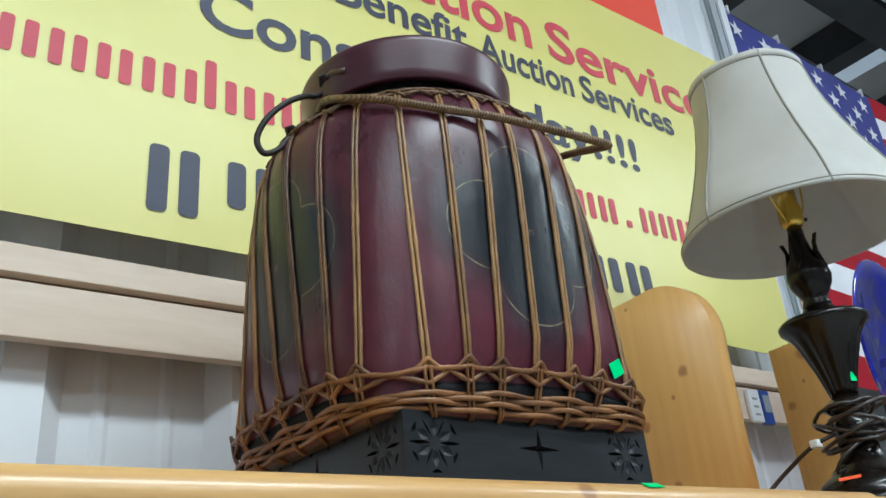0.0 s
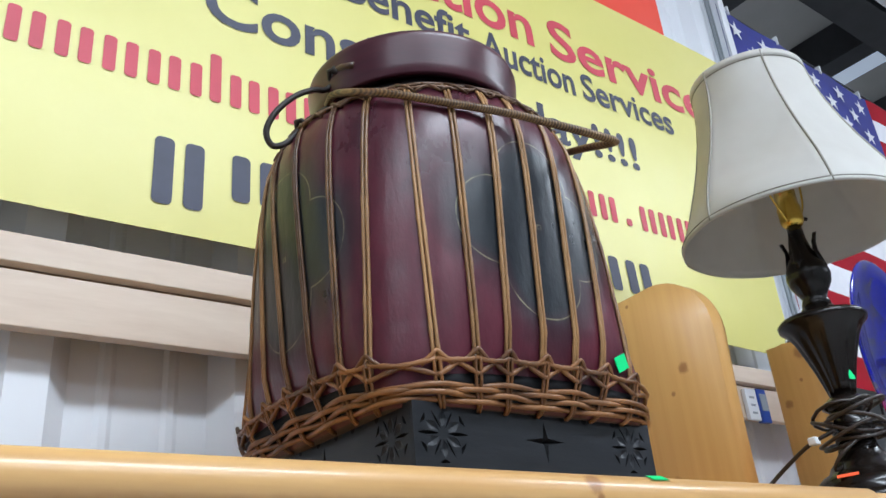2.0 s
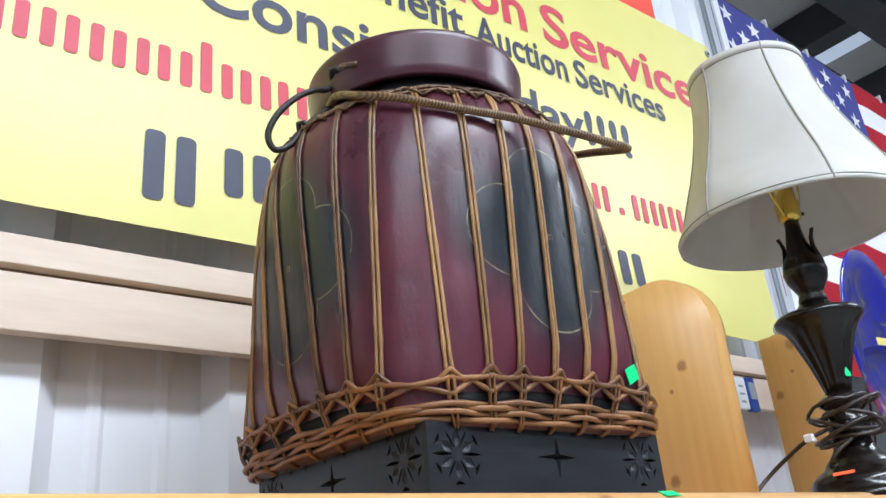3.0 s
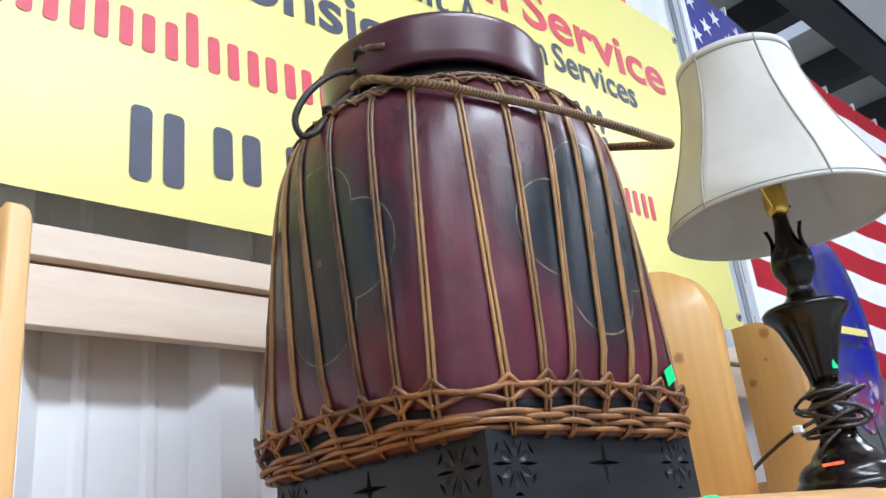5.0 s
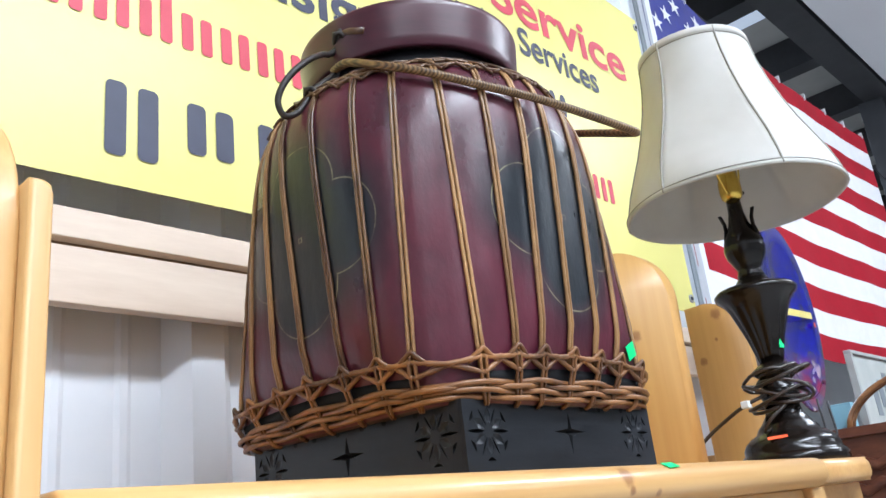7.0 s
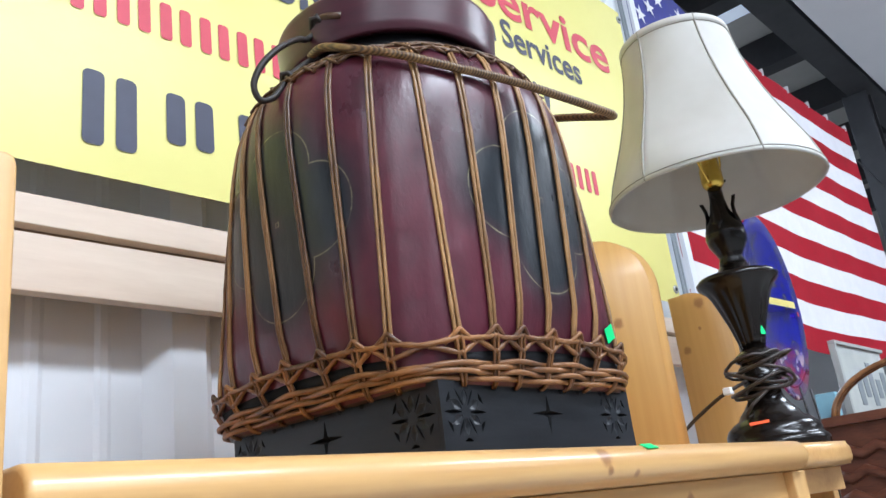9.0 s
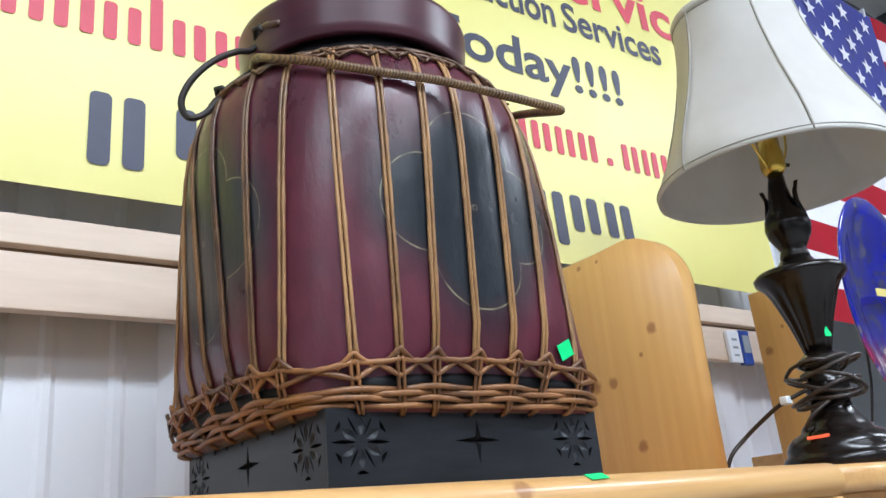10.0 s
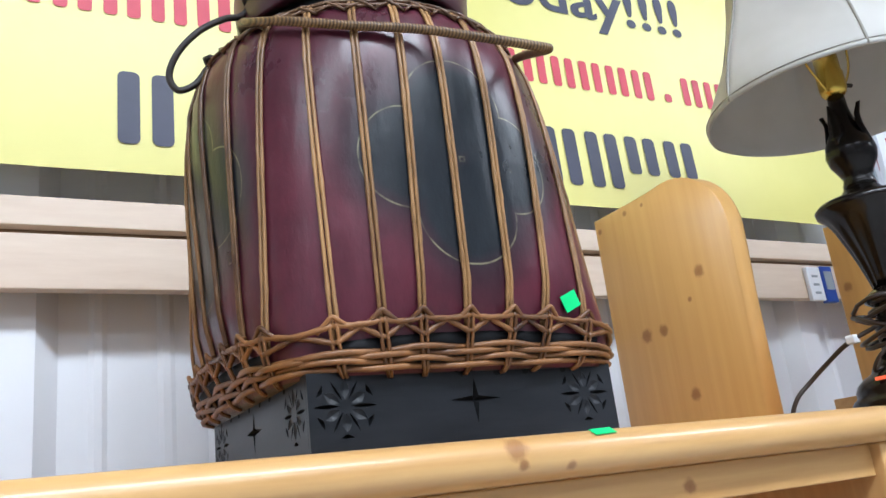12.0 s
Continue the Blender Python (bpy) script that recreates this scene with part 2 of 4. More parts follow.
sd = mth(n, k, "SUBTRACT", mth(n, k, "MINIMUM", lobe(au, av), lobe(av, au)), 0.045)
soft = mth(n, k, "ADD", sd, mth(n, k, "MULTIPLY", mth(n, k, "SUBTRACT", cloud, 0.5), 0.03))
patch = ramp(n, k, mth(n, k, "ADD", mth(n, k, "MULTIPLY", soft, 12.0), 0.5), [(0.42, (1, 1, 1)), (0.95, (0, 0, 0))])
line = ramp(n, k, mth(n, k, "MULTIPLY", mth(n, k, "ABSOLUTE", sd), 400.0), [(0.15, (1, 1, 1)), (0.42, (0, 0, 0))])
worn = ramp(n, k, noise_tex(n, k, obj, 70, 3), [(0.36, (0.12, 0.12, 0.12)), (0.60, (0.85, 0.85, 0.85))])
fine = noise_tex(n, k, coords(n, k, (1.5, 1.5, 0.7)), 80, 5)
red = ramp(n, k, mth(n, k, "ADD", mth(n, k, "MULTIPLY", cloud, 0.75), mth(n, k, "MULTIPLY", fine, 0.25)), [(0.3, (0.034, 0.006, 0.012)), (0.7, (0.105, 0.017, 0.031))])
col = mixc(n, k, patch, red, mixc(n, k, fine, (0.005, 0.007, 0.010), (0.013, 0.018, 0.024)))
col = mixc(n, k, mth(n, k, "MULTIPLY", line, worn), col, (0.24, 0.22, 0.13))
k.new(col, p.inputs["Base Color"])
k.new(mth(n, k, "ADD", mth(n, k, "ADD", mth(n, k, "MULTIPLY", cloud, 0.24), mth(n, k, "MULTIPLY", fine, 0.08)), 0.14), p.inputs["Roughness"])
p.inputs["Specular IOR Level"].default_value = 0.45
bump(n, k, p, mth(n, k, "ADD", mth(n, k, "MULTIPLY", fine, 0.5), cloud), 0.32, 0.003)
M["stave"] = m

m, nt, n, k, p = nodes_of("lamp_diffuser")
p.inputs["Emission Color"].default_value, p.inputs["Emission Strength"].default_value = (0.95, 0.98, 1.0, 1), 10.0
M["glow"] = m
m, nt, n, k, p = nodes_of("skylight_sheet")
p.inputs["Base Color"].default_value = (0.5, 0.55, 0.62, 1)
p.inputs["Emission Color"].default_value, p.inputs["Emission Strength"].default_value = (0.75, 0.85, 1.0, 1), 0.55
M["skylight"] = m

# ---- mesh helpers ----


def empty(name, at=(0, 0, 0)):
    ob = new(name)
    ob.empty_display_size = 0.05
    ob.location = at
    return ob


def finish(name, bm, material, smooth=False):
    me = bpy.data.meshes.new(name)
    bmesh.ops.recalc_face_normals(bm, faces=bm.faces)
    for f in bm.faces:
        f.smooth = smooth
    bm.to_mesh(me)
    bm.free()
    me.materials.append(material)
    return new(name, me)


def part(name, bm, material, parent, label="", smooth=False):
    ob = finish(name, bm, material, smooth)
    ob.parent = parent
    ob.matrix_parent_inverse = Matrix.Translation(-parent.location)
    if label:
        tagged(ob, label)
    return ob


def box(bm, x0, x1, y0, y1, z0, z1, bevel=0.0, seg=2):
    made = bmesh.ops.create_cube(bm, size=1.0, matrix=Matrix.LocRotScale(((x0 + x1) / 2, (y0 + y1) / 2, (z0 + z1) / 2), None, (x1 - x0, y1 - y0, z1 - z0)))
    if bevel:
        edges = list({e for v in made["verts"] for e in v.link_edges})
        bmesh.ops.bevel(bm, geom=edges, offset=bevel, segments=seg, profile=0.5, affect="EDGES")


def box_part(name, dims, material, parent, label="", bevel=0.002):
    bm = bmesh.new()
    box(bm, *dims, bevel=bevel)
    return part(name, bm, material, parent, label)


def box_thing(name, dims, material, label, category, kind="", bevel=0.002):
    bm = bmesh.new()
    box(bm, *dims, bevel=bevel)
    return tagged(finish(name, bm, material), label, category, kind=kind)


def lathe(bm, profile, cx, cy, seg=48, caps=True):
    rings = []
    for r, z in profile:
        rings.append([bm.verts.new((cx + r * math.cos(2 * math.pi * i / seg), cy + r * math.sin(2 * math.pi * i / seg), z)) for i in range(seg)])
    for a, b in zip(rings, rings[1:]):
        for i in range(seg):
            bm.faces.new((a[i], a[(i + 1) % seg], b[(i + 1) % seg], b[i]))
    if caps:
        bm.faces.new(rings[0][::-1])
        bm.faces.new(rings[-1])


def tube(bm, pts, r, seg=6, closed=False, flat=1.0):
    """A round cord along points; r is one radius or one for each point; flat squashes it across its second axis."""
    pts = [Vector(q) for q in pts]
    count = len(pts)
    rings, up = [], None
    for i, q in enumerate(pts):
        if closed:
            d = pts[(i + 1) % count] - pts[i - 1]
        else:
            d = pts[min(i + 1, count - 1)] - pts[max(i - 1, 0)]
        d.normalize()
        if up is None:
            up = d.orthogonal().normalized() if abs(d.z) > 0.9 else Vector((0, 0, 1))
        side = d.cross(up).normalized()
        up = side.cross(d).normalized()
        rad = r[i] if isinstance(r, (list, tuple)) else r
        rings.append([bm.verts.new(q + rad * (math.cos(2 * math.pi * j / seg) * side + flat * math.sin(2 * math.pi * j / seg) * up)) for j in range(seg)])
    pairs = list(zip(rings, rings[1:])) + ([(rings[-1], rings[0])] if closed else [])
    for a, b in pairs:
        for j in range(seg):
            bm.faces.new((a[j], a[(j + 1) % seg], b[(j + 1) % seg], b[j]))
    if not closed:
        bm.faces.new(rings[0][::-1])
        bm.faces.new(rings[-1])


def spline(pts, steps=8):
    """A smooth line through points (Catmull-Rom)."""
    pts = [Vector(q) for q in pts]
    ext = [2 * pts[0] - pts[1], *pts, 2 * pts[-1] - pts[-2]]
    out = []
    for i in range(1, len(ext) - 2):
        a, b, c, d = ext[i - 1:i + 3]
        for s in range(steps):
            t = s / steps
            out.append(0.5 * (2 * b + (c - a) * t + (2 * a - 5 * b + 4 * c - d) * t * t + (3 * b - a - 3 * c + d) * t ** 3))
    return out + [pts[-1]]


def prism(bm, outline, axis, lo, hi, bevel=0.0):
    """An outline in two axes, given depth along the third."""
    def put(a, b, c):
        return {"x": (c, a, b), "y": (a, c, b), "z": (a, b, c)}[axis]
    low = [bm.verts.new(put(a, b, lo)) for a, b in outline]
    high = [bm.verts.new(put(a, b, hi)) for a, b in outline]
    f0, f1 = bm.faces.new(low), bm.faces.new(high[::-1])
    count = len(outline)
    for i in range(count):
        bm.faces.new((low[i], low[(i + 1) % count], high[(i + 1) % count], high[i]))
    if bevel:
        bmesh.ops.bevel(bm, geom=list({*f0.edges, *f1.edges}), offset=bevel, segments=3, profile=0.5, affect="EDGES")


# ---- the building ----
WALL_Y, RIB_Y, WALL_END = 1.225, 1.192, 2.16


def corrugated_wall():
    bm = bmesh.new()
    xs = []
    first = 0.525 - 0.305 * 11
    for i in range(17):
        c = first + 0.305 * i
        xs += [(c - 0.055, WALL_Y), (c - 0.026, RIB_Y), (c + 0.026, RIB_Y), (c + 0.055, WALL_Y)]
        for g in (0.105, 0.195):
            xs += [(c + g - 0.012, WALL_Y), (c + g - 0.005, WALL_Y - 0.004), (c + g + 0.005, WALL_Y - 0.004), (c + g + 0.012, WALL_Y)]
    xs = [q for q in xs if q[0] < WALL_END - 0.01] + [(WALL_END, WALL_Y)]
    front = [[bm.verts.new((a, b, z)) for a, b in xs] for z in (0.0, 3.95)]
    back = [[bm.verts.new((a, WALL_Y + 0.05, z)) for a, b in (xs[0], xs[-1])] for z in (0.0, 3.95)]
    for i in range(len(xs) - 1):
        bm.faces.new((front[0][i], front[0][i + 1], front[1][i + 1], front[1][i]))
    bm.faces.new((back[0][0], back[0][1], back[1][1], back[1][0]))
    bm.faces.new((front[0][-1], back[0][1], back[1][1], front[1][-1]))
    bm.faces.new((front[0][0], back[0][0], back[1][0], front[1][0]))
    ob = finish("wall_north", bm, M["sheet"])
    return tagged(ob, "white ribbed sheet metal wall behind the shelves", "wall", kind="structure")


corrugated_wall()
# Unseen floor and plain white walls, added to close the hall and bounce light.
box_thing("floor", (-4.5, 14, -7, 9, -0.1, 0.0), M["concrete"], "grey concrete floor of the hall", "floor", "structure", 0)
box_thing("ceiling", (-4.5, 14, -7, 1.22, 4.0, 4.12), M["liner"], "white ceiling liner over the sales floor", "ceiling", "structure", 0)
box_thing("wall_west", (-4.6, -4.5, -7, 9, 0, 5), M["wall"], "plain white wall added out of view to close the hall", "wall", "structure", 0)
box_thing("wall_east", (14, 14.1, -7, 9, 0, 5), M["wall"], "plain white wall added out of view to close the hall", "wall", "structure", 0)
box_thing("wall_south", (-4.5, 14, -7.1, -7, 0, 5), M["wall"], "plain white wall added out of view to close the hall", "wall", "structure", 0)
box_thing("wall_back", (-4.5, 14, 9, 9.1, 0, 5), M["roof"], "dim grey wall at the rear of the store room", "wall", "structure", 0)
box_thing("roof", (-4.5, 14, 1.42, 9, 4.72, 4.8), M["roof"], "grey sheet metal roof over the store room", "roof", "structure", 0)

beam = tagged(empty("roof_beam", (0, 1.32, 4.0)), "dark steel I-beam along the edge of the ceiling", "beam", kind="structure")
box_part("flange", (-4.5, 14, 1.24, 1.42, 3.99, 4.01), M["steel"], beam)
box_part("web", (-4.5, 14, 1.315, 1.335, 4.01, 4.25), M["steel"], beam)
box_part("flange", (-4.5, 14, 1.24, 1.42, 4.25, 4.27), M["steel"], beam)
for i in range(7):
    px = 3.6 + 1.15 * i
    pu = tagged(empty("roof_purlin", (px, 5.0, 4.6)), "dark steel roof purlin under the roof sheets", "purlin", "roof purlins", "structure")
    box_part("web", (px - 0.006, px + 0.006, 1.44, 8.9, 4.48, 4.715), M["steel"], pu)
    box_part("flange", (px - 0.006, px + 0.16, 1.44, 8.9, 4.468, 4.48), M["steel"], pu)
box_thing("skylight", (4.9, 5.45, 1.5, 4.5, 4.70, 4.715), M["skylight"], "translucent skylight strip between the purlins", "skylight", "structure", 0)
col_ob = tagged(empty("steel_column", (5.95, 1.38, 0)), "dark steel column beneath the roof beam", "column", kind="structure")
box_part("web", (5.9, 6.0, 1.37, 1.39, 0, 3.985), M["steel"], col_ob)
box_part("flange", (5.885, 5.899, 1.30, 1.46, 0, 3.985), M["steel"], col_ob)
box_part("flange", (6.001, 6.015, 1.30, 1.46, 0, 3.985), M["steel"], col_ob)

# The last fixture is added, unseen, to brighten the store room's roof.
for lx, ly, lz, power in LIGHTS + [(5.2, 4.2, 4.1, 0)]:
    hb = tagged(empty("ceiling_light", (lx, ly, lz)), "white strip light assumed under the ceiling, out of view", "ceiling light", "ceiling lights")
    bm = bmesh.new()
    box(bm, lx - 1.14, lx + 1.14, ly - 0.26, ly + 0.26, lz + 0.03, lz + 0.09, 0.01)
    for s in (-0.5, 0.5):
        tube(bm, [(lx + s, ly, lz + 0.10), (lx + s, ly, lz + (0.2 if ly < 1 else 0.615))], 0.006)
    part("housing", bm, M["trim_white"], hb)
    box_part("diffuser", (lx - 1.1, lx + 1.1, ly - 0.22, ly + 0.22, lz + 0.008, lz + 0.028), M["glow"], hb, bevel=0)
    # Added glowing strip on top, no real part, to brighten the ceiling.
    box_part("added_uplight", (lx - 1.1, lx + 1.1, ly - 0.2, ly + 0.2, lz + 0.092, lz + 0.10), M["glow"], hb, bevel=0)

# white corner trim and two cables where the sheet wall ends
box_thing("trim", (WALL_END - 0.004, WALL_END + 0.03, 1.17, 1.28, 0, 3.95), M["trim_white"], "white corner trim where the metal wall ends", "trim", "structure")
for dx, rr in ((-0.055, 0.005), (-0.038, 0.004)):
    bm = bmesh.new()
    tube(bm, spline([(WALL_END + dx, 1.183, 1.6), (WALL_END + dx + 0.004, 1.183, 2.3), (WALL_END + dx - 0.003, 1.183, 3.0), (WALL_END + dx, 1.183, 3.9)], 6), rr)
    tagged(finish("wall_cable", bm, M["grey"], True), "thin grey cable running down the metal wall", "cable", "wall cables")

# slatted panel strips screwed to the wall
for z0, z1, nm in ((1.864, 1.904, "narrow"), (1.779, 1.853, "wide")):
    bm = bmesh.new()
    box(bm, -2.5, 2.10, 1.140, 1.162, z0, z1, 0.0015)
    tagged(finish("wall_slat", bm, M["ply"]), f"{nm} pale plywood slat fixed along the metal wall", "slat", "wall slats", "structure")
box_thing("slat_backing", (-2.5, 2.10, 1.1625, 1.190, 1.792, 1.892), M["ply_edge"], "brown backing strip between the wall slats", "batten", "structure")

# ---- banners ----
BAN_Y = 1.130


def ban_y(x, z):
    """The banner's gentle waves; it bellies out a little below its top edge."""
    return BAN_Y + 0.0035 * math.sin(2.1 * x + 0.9 * z) + 0.002 * math.sin(7.3 * x - 3.1 * z) + 0.002 * math.sin(11 * z + 2 * x)


BX0, BX1, BZ0, BZ1 = -0.45, 1.965, 1.944, 2.865


def sheet_grid(bm, x0, x1, z0, z1, nx, nz, fy, thick):
    rows = []
    for dy in (0.0, thick):
        rows.append([[bm.verts.new((x0 + (x1 - x0) * i / nx, fy(x0 + (x1 - x0) * i / nx, z0 + (z1 - z0) * j / nz) + dy, z0 + (z1 - z0) * j / nz)) for i in range(nx + 1)] for j in range(nz + 1)])
    for g in rows:
        for j in range(nz):
            for i in range(nx):
                bm.faces.new((g[j][i], g[j][i + 1], g[j + 1][i + 1], g[j + 1][i]))
    def rim(*quad):
        bm.faces.new([bm.verts.new(v.co) for v in quad])
    a, b = rows
    for j in range(nz):
        for i in (0, nx):
            rim(a[j][i], a[j + 1][i], b[j + 1][i], b[j][i])
    for i in range(nx):
        for j in (0, nz):
            rim(a[j][i], a[j][i + 1], b[j][i + 1], b[j][i])


banner = tagged(empty("banner", (0.77, BAN_Y, 1.96)), "yellow vinyl banner with red and navy print hung on the wall", "banner")
bm = bmesh.new()
sheet_grid(bm, BX0, BX1, BZ0, BZ1, 70, 26, ban_y, 0.0012)
part("sheet", bm, M["yellow"], banner, smooth=True)


def on_banner(bm):
    for v in bm.verts:
        v.co.y = ban_y(v.co.x, v.co.z) - 0.0015


def lettering(words, x0, x1, base, cap, material, weight=0.020, name="lettering"):
    """Words across x0..x1 with their capitals cap high, standing on base."""
    cu = bpy.data.curves.new("words", "FONT")
    cu.body, cu.size, cu.offset, cu.resolution_u = words, 1.0, weight, 4
    tmp = new("words", cu)
    me = tmp.to_mesh()
    pts = [v.co.copy() for v in me.vertices]
    lo, hi = min(q.x for q in pts), max(q.x for q in pts)
    bm = bmesh.new()
    bm.from_mesh(me)
    tmp.to_mesh_clear()
    bpy.data.objects.remove(tmp)
    bpy.data.curves.remove(cu)
    top = 0.73
    for v in bm.verts:
        v.co = Vector((x0 + (x1 - x0) * (v.co.x - lo) / (hi - lo), 0, base + cap * v.co.y / top))
    on_banner(bm)
    return part(name, bm, material, banner, f"printed words {words}")


lettering("Auction", 0.62, 1.185, 2.605, 0.118, M["ink_red"])
lettering("Service", 1.240, 1.833, 2.605, 0.118, M["ink_red"])
lettering("Benefit", 0.665, 0.985, 2.51, 0.080, M["ink_navy"])
lettering("Auction", 1.015, 1.30, 2.508, 0.078, M["ink_navy"])
lettering("Services", 1.326, 1.658, 2.51, 0.078, M["ink_navy"])
lettering("Consign", 0.405, 0.875, 2.352, 0.095, M["ink_navy"])
lettering("Today!!!!", 0.925, 1.482, 2.355, 0.090, M["ink_navy"])


def bars(spans, material, label):
    """Upright rounded bars that stand for writing which is not spelt out."""
    for x0, x1, z0, z1 in spans:
        bm = bmesh.new()
        r = min(x1 - x0, z1 - z0) * 0.3
        out = []
        for cx, cz, a0 in ((x1 - r, z1 - r, 0), (x0 + r, z1 - r, 90), (x0 + r, z0 + r, 180), (x1 - r, z0 + r, 270)):
            for s in range(5):
                a = radians(a0 + 22.5 * s)
                out.append((cx + r * math.cos(a), cz + r * math.sin(a)))
        bm.faces.new([bm.verts.new((a, 0, b)) for a, b in out])
        on_banner(bm)
        part("printed_bar", bm, material, banner, label)


row = []
for i in range(23):
    a = 0.118 + 0.0663 * i
    if i == 19:
        row.append((a + 0.018, a + 0.036, 2.190, 2.208))
        continue
    for d in (0.004, 0.036):
        row.append((a + d, a + d + 0.019, 2.188, 2.282 if i in (4, 9) and d > 0.02 else 2.252))
bars(row, M["ink_red"], "red printed bar")
row = []
for a, low in ((0.335, 1.986), (0.455, 2.016), (0.575, 2.016), (1.062, 1.984), (1.160, 1.984), (1.256, 2.018), (1.356, 2.018)):
    for d in (0.004, 0.050):
        row.append((a + d, a + d + 0.030, low, 2.098))
bars(row, M["ink_navy"], "navy printed bar")
for gx, gz in ((1.955, 2.835), (1.945, 1.985)):
    bm = bmesh.new()
    tube(bm, [(gx + 0.009 * math.cos(a * math.pi / 6), ban_y(gx, gz) - 0.002, gz + 0.009 * math.sin(a * math.pi / 6)) for a in range(12)], 0.003, 6, True)
    g = part("grommet", bm, M["zinc"], banner, "metal grommet", True)
    bm = bmesh.new()
    tube(bm, [(gx, ban_y(gx, gz) - 0.006, gz), (gx, 1.19, gz)], 0.0045, 8)
    part("screw", bm, M["steel"], banner, "steel screw through the grommet")

bm = bmesh.new()
sheet_grid(bm, 0.15, 1.765, 2.889, 3.60, 24, 10, lambda x, z: 1.150 + 0.003 * math.sin(5 * x), 0.0015)
tagged(finish("sign", bm, M["red_vinyl"], True), "plain orange-red vinyl sign above the yellow banner", "sign")

# ---- pine furniture ----
TOP = 1.502


def rail_outline(y0, depth, z1, h):
    """Cross-section of a board with a bullnose front."""
    out = [(y0 + depth, z1), (y0 + depth, z1 - h)]
    r = h / 2
    for s in range(9):
        a = radians(270 - 180 * s / 8)
        out.append((y0 + r + r * math.cos(a), z1 - r + r * math.sin(a)))
    return out


def bookcase():
    b = tagged(empty("bookcase", (0.55, 0.8, 0)), "tall varnished pine bookcase with a bullnose top and an upright divider", "bookcase")
    bm = bmesh.new()
    prism(bm, rail_outline(0.562, 0.075, 1.507, 0.036), "x", 0.064, 1.022, 0.004)
    part("front_rail", bm, M["rail"], b, "rounded pine front rail with a dark knot", True)
    # boards of the top
    for i in range(3):
        box_part("top_board", (0.064, 1.022, 0.638 + 0.125 * i, 0.762 + 0.125 * i, TOP - 0.03, TOP), M["rail"], b, bevel=0.003)
    # end piece with rounded corner, its grain across
    bm = bmesh.new()
    out = [(1.0235, 1.012), (1.0235, 0.586)]
    for s in range(8):
        a = radians(-90 + 90 * s / 7)
        out.append((1.352 - 0.105 + 0.105 * math.cos(a), 0.586 + 0.105 + 0.105 * math.sin(a)))
    out.append((1.352, 1.012))
    prism(bm, out, "z", TOP - 0.029, TOP + 0.004, 0.012)
    part("top_end", bm, M["end"], b, "pine end board with a rounded corner", True)
    box_part("apron", (0.064, 1.000, 0.592, 0.612, 1.438, 1.4705), M["rail"], b)
    box_part("apron", (1.042, 1.300, 0.620, 0.638, 1.438, 1.4725), M["end"], b)
    box_part("stile", (1.0, 1.040, 0.580, 1.000, 0.0, 1.4700), M["upright_near"], b)
    box_part("side", (1.30, 1.322, 0.64, 1.0, 0, 1.4720), M["upright_near"], b)
    box_part("side", (0.066, 0.090, 0.62, 1.0, 0, 1.437), M["upright_near"], b)
    box_part("back", (0.091, 1.299, 1.001, 1.012, 0.05, 1.47), M["shadow_pine"], b)
    for z in (0.08, 0.48, 0.80, 1.12):
        box_part("shelf", (0.091, 0.999, 0.625, 1.0, z, z + 0.02), M["shadow_pine"], b)
        box_part("shelf", (1.041, 1.299, 0.625, 1.0, z, z + 0.02), M["shadow_pine"], b)
    return b


def upright_outline(y0, y1, z0, z1, r):
    out = [(y1, z0), (y1, z1)]
    for s in range(13):
        a = radians(90 + 90 * s / 12)
        out.append((y0 + r + r * math.cos(a), z1 - r + r * math.sin(a)))
    return out + [(y0, z0)]


case = bookcase()
bm = bmesh.new()
prism(bm, upright_outline(0.741, 1.006, TOP + 0.001, 1.866, 0.098), "x", 1.040, 1.070, 0.010)
part("divider", bm, M["upright"], case, "upright pine divider with a rounded front corner and knots", True)

near = tagged(empty("bookcase", (0.04, 0.75, 0)), "neighbouring pine bookcase with a tall rounded side board", "bookcase")
bm = bmesh.new()
prism(bm, upright_outline(0.566, 0.98, 0.0, 1.722, 0.095), "x", 0.018, 0.0395, 0.006)
part("side_board", bm, M["upright_near"], near, "rounded side board", True)
bm = bmesh.new()
prism(bm, [(0.040, 0.0), (0.0520, 0.0), (0.0520, 1.648), (0.0505, 1.653), (0.047, 1.655), (0.040, 1.655)], "y", 0.556, 0.582, 0.003)
part("front_stile", bm, M["upright_near"], near, "narrow front stile", True)
box_part("shelf", (-0.30, 0.0175, 0.66, 0.98, 1.10, 1.122), M["rail"], near)
box_part("shelf", (-0.30, 0.0175, 0.66, 0.98, 0.60, 0.622), M["rail"], near)

far = tagged(empty("bookcase", (1.7, 0.95, 0)), "further pine bookcase with a rounded knotty side board", "bookcase")
bm = bmesh.new()
prism(bm, upright_outline(0.852, 0.976, 0.0, 1.871, 0.085), "x", 1.565, 1.590, 0.007)
part("side_board", bm, M["upright_far"], far, "", True)
box_part("top", (1.591, 2.045, 0.895, 1.06, 1.535, 1.560), M["rail"], far)
box_part("side", (2.02, 2.044, 0.91, 1.06, 0, 1.534), M["upright_far"], far)
for z in (0.3, 0.75, 1.2):
    box_part("shelf", (1.591, 2.019, 0.91, 1.03, z, z + 0.02), M["rail"], far)

# ---- the basket ----
CX, CY = 0.5365, 0.7560
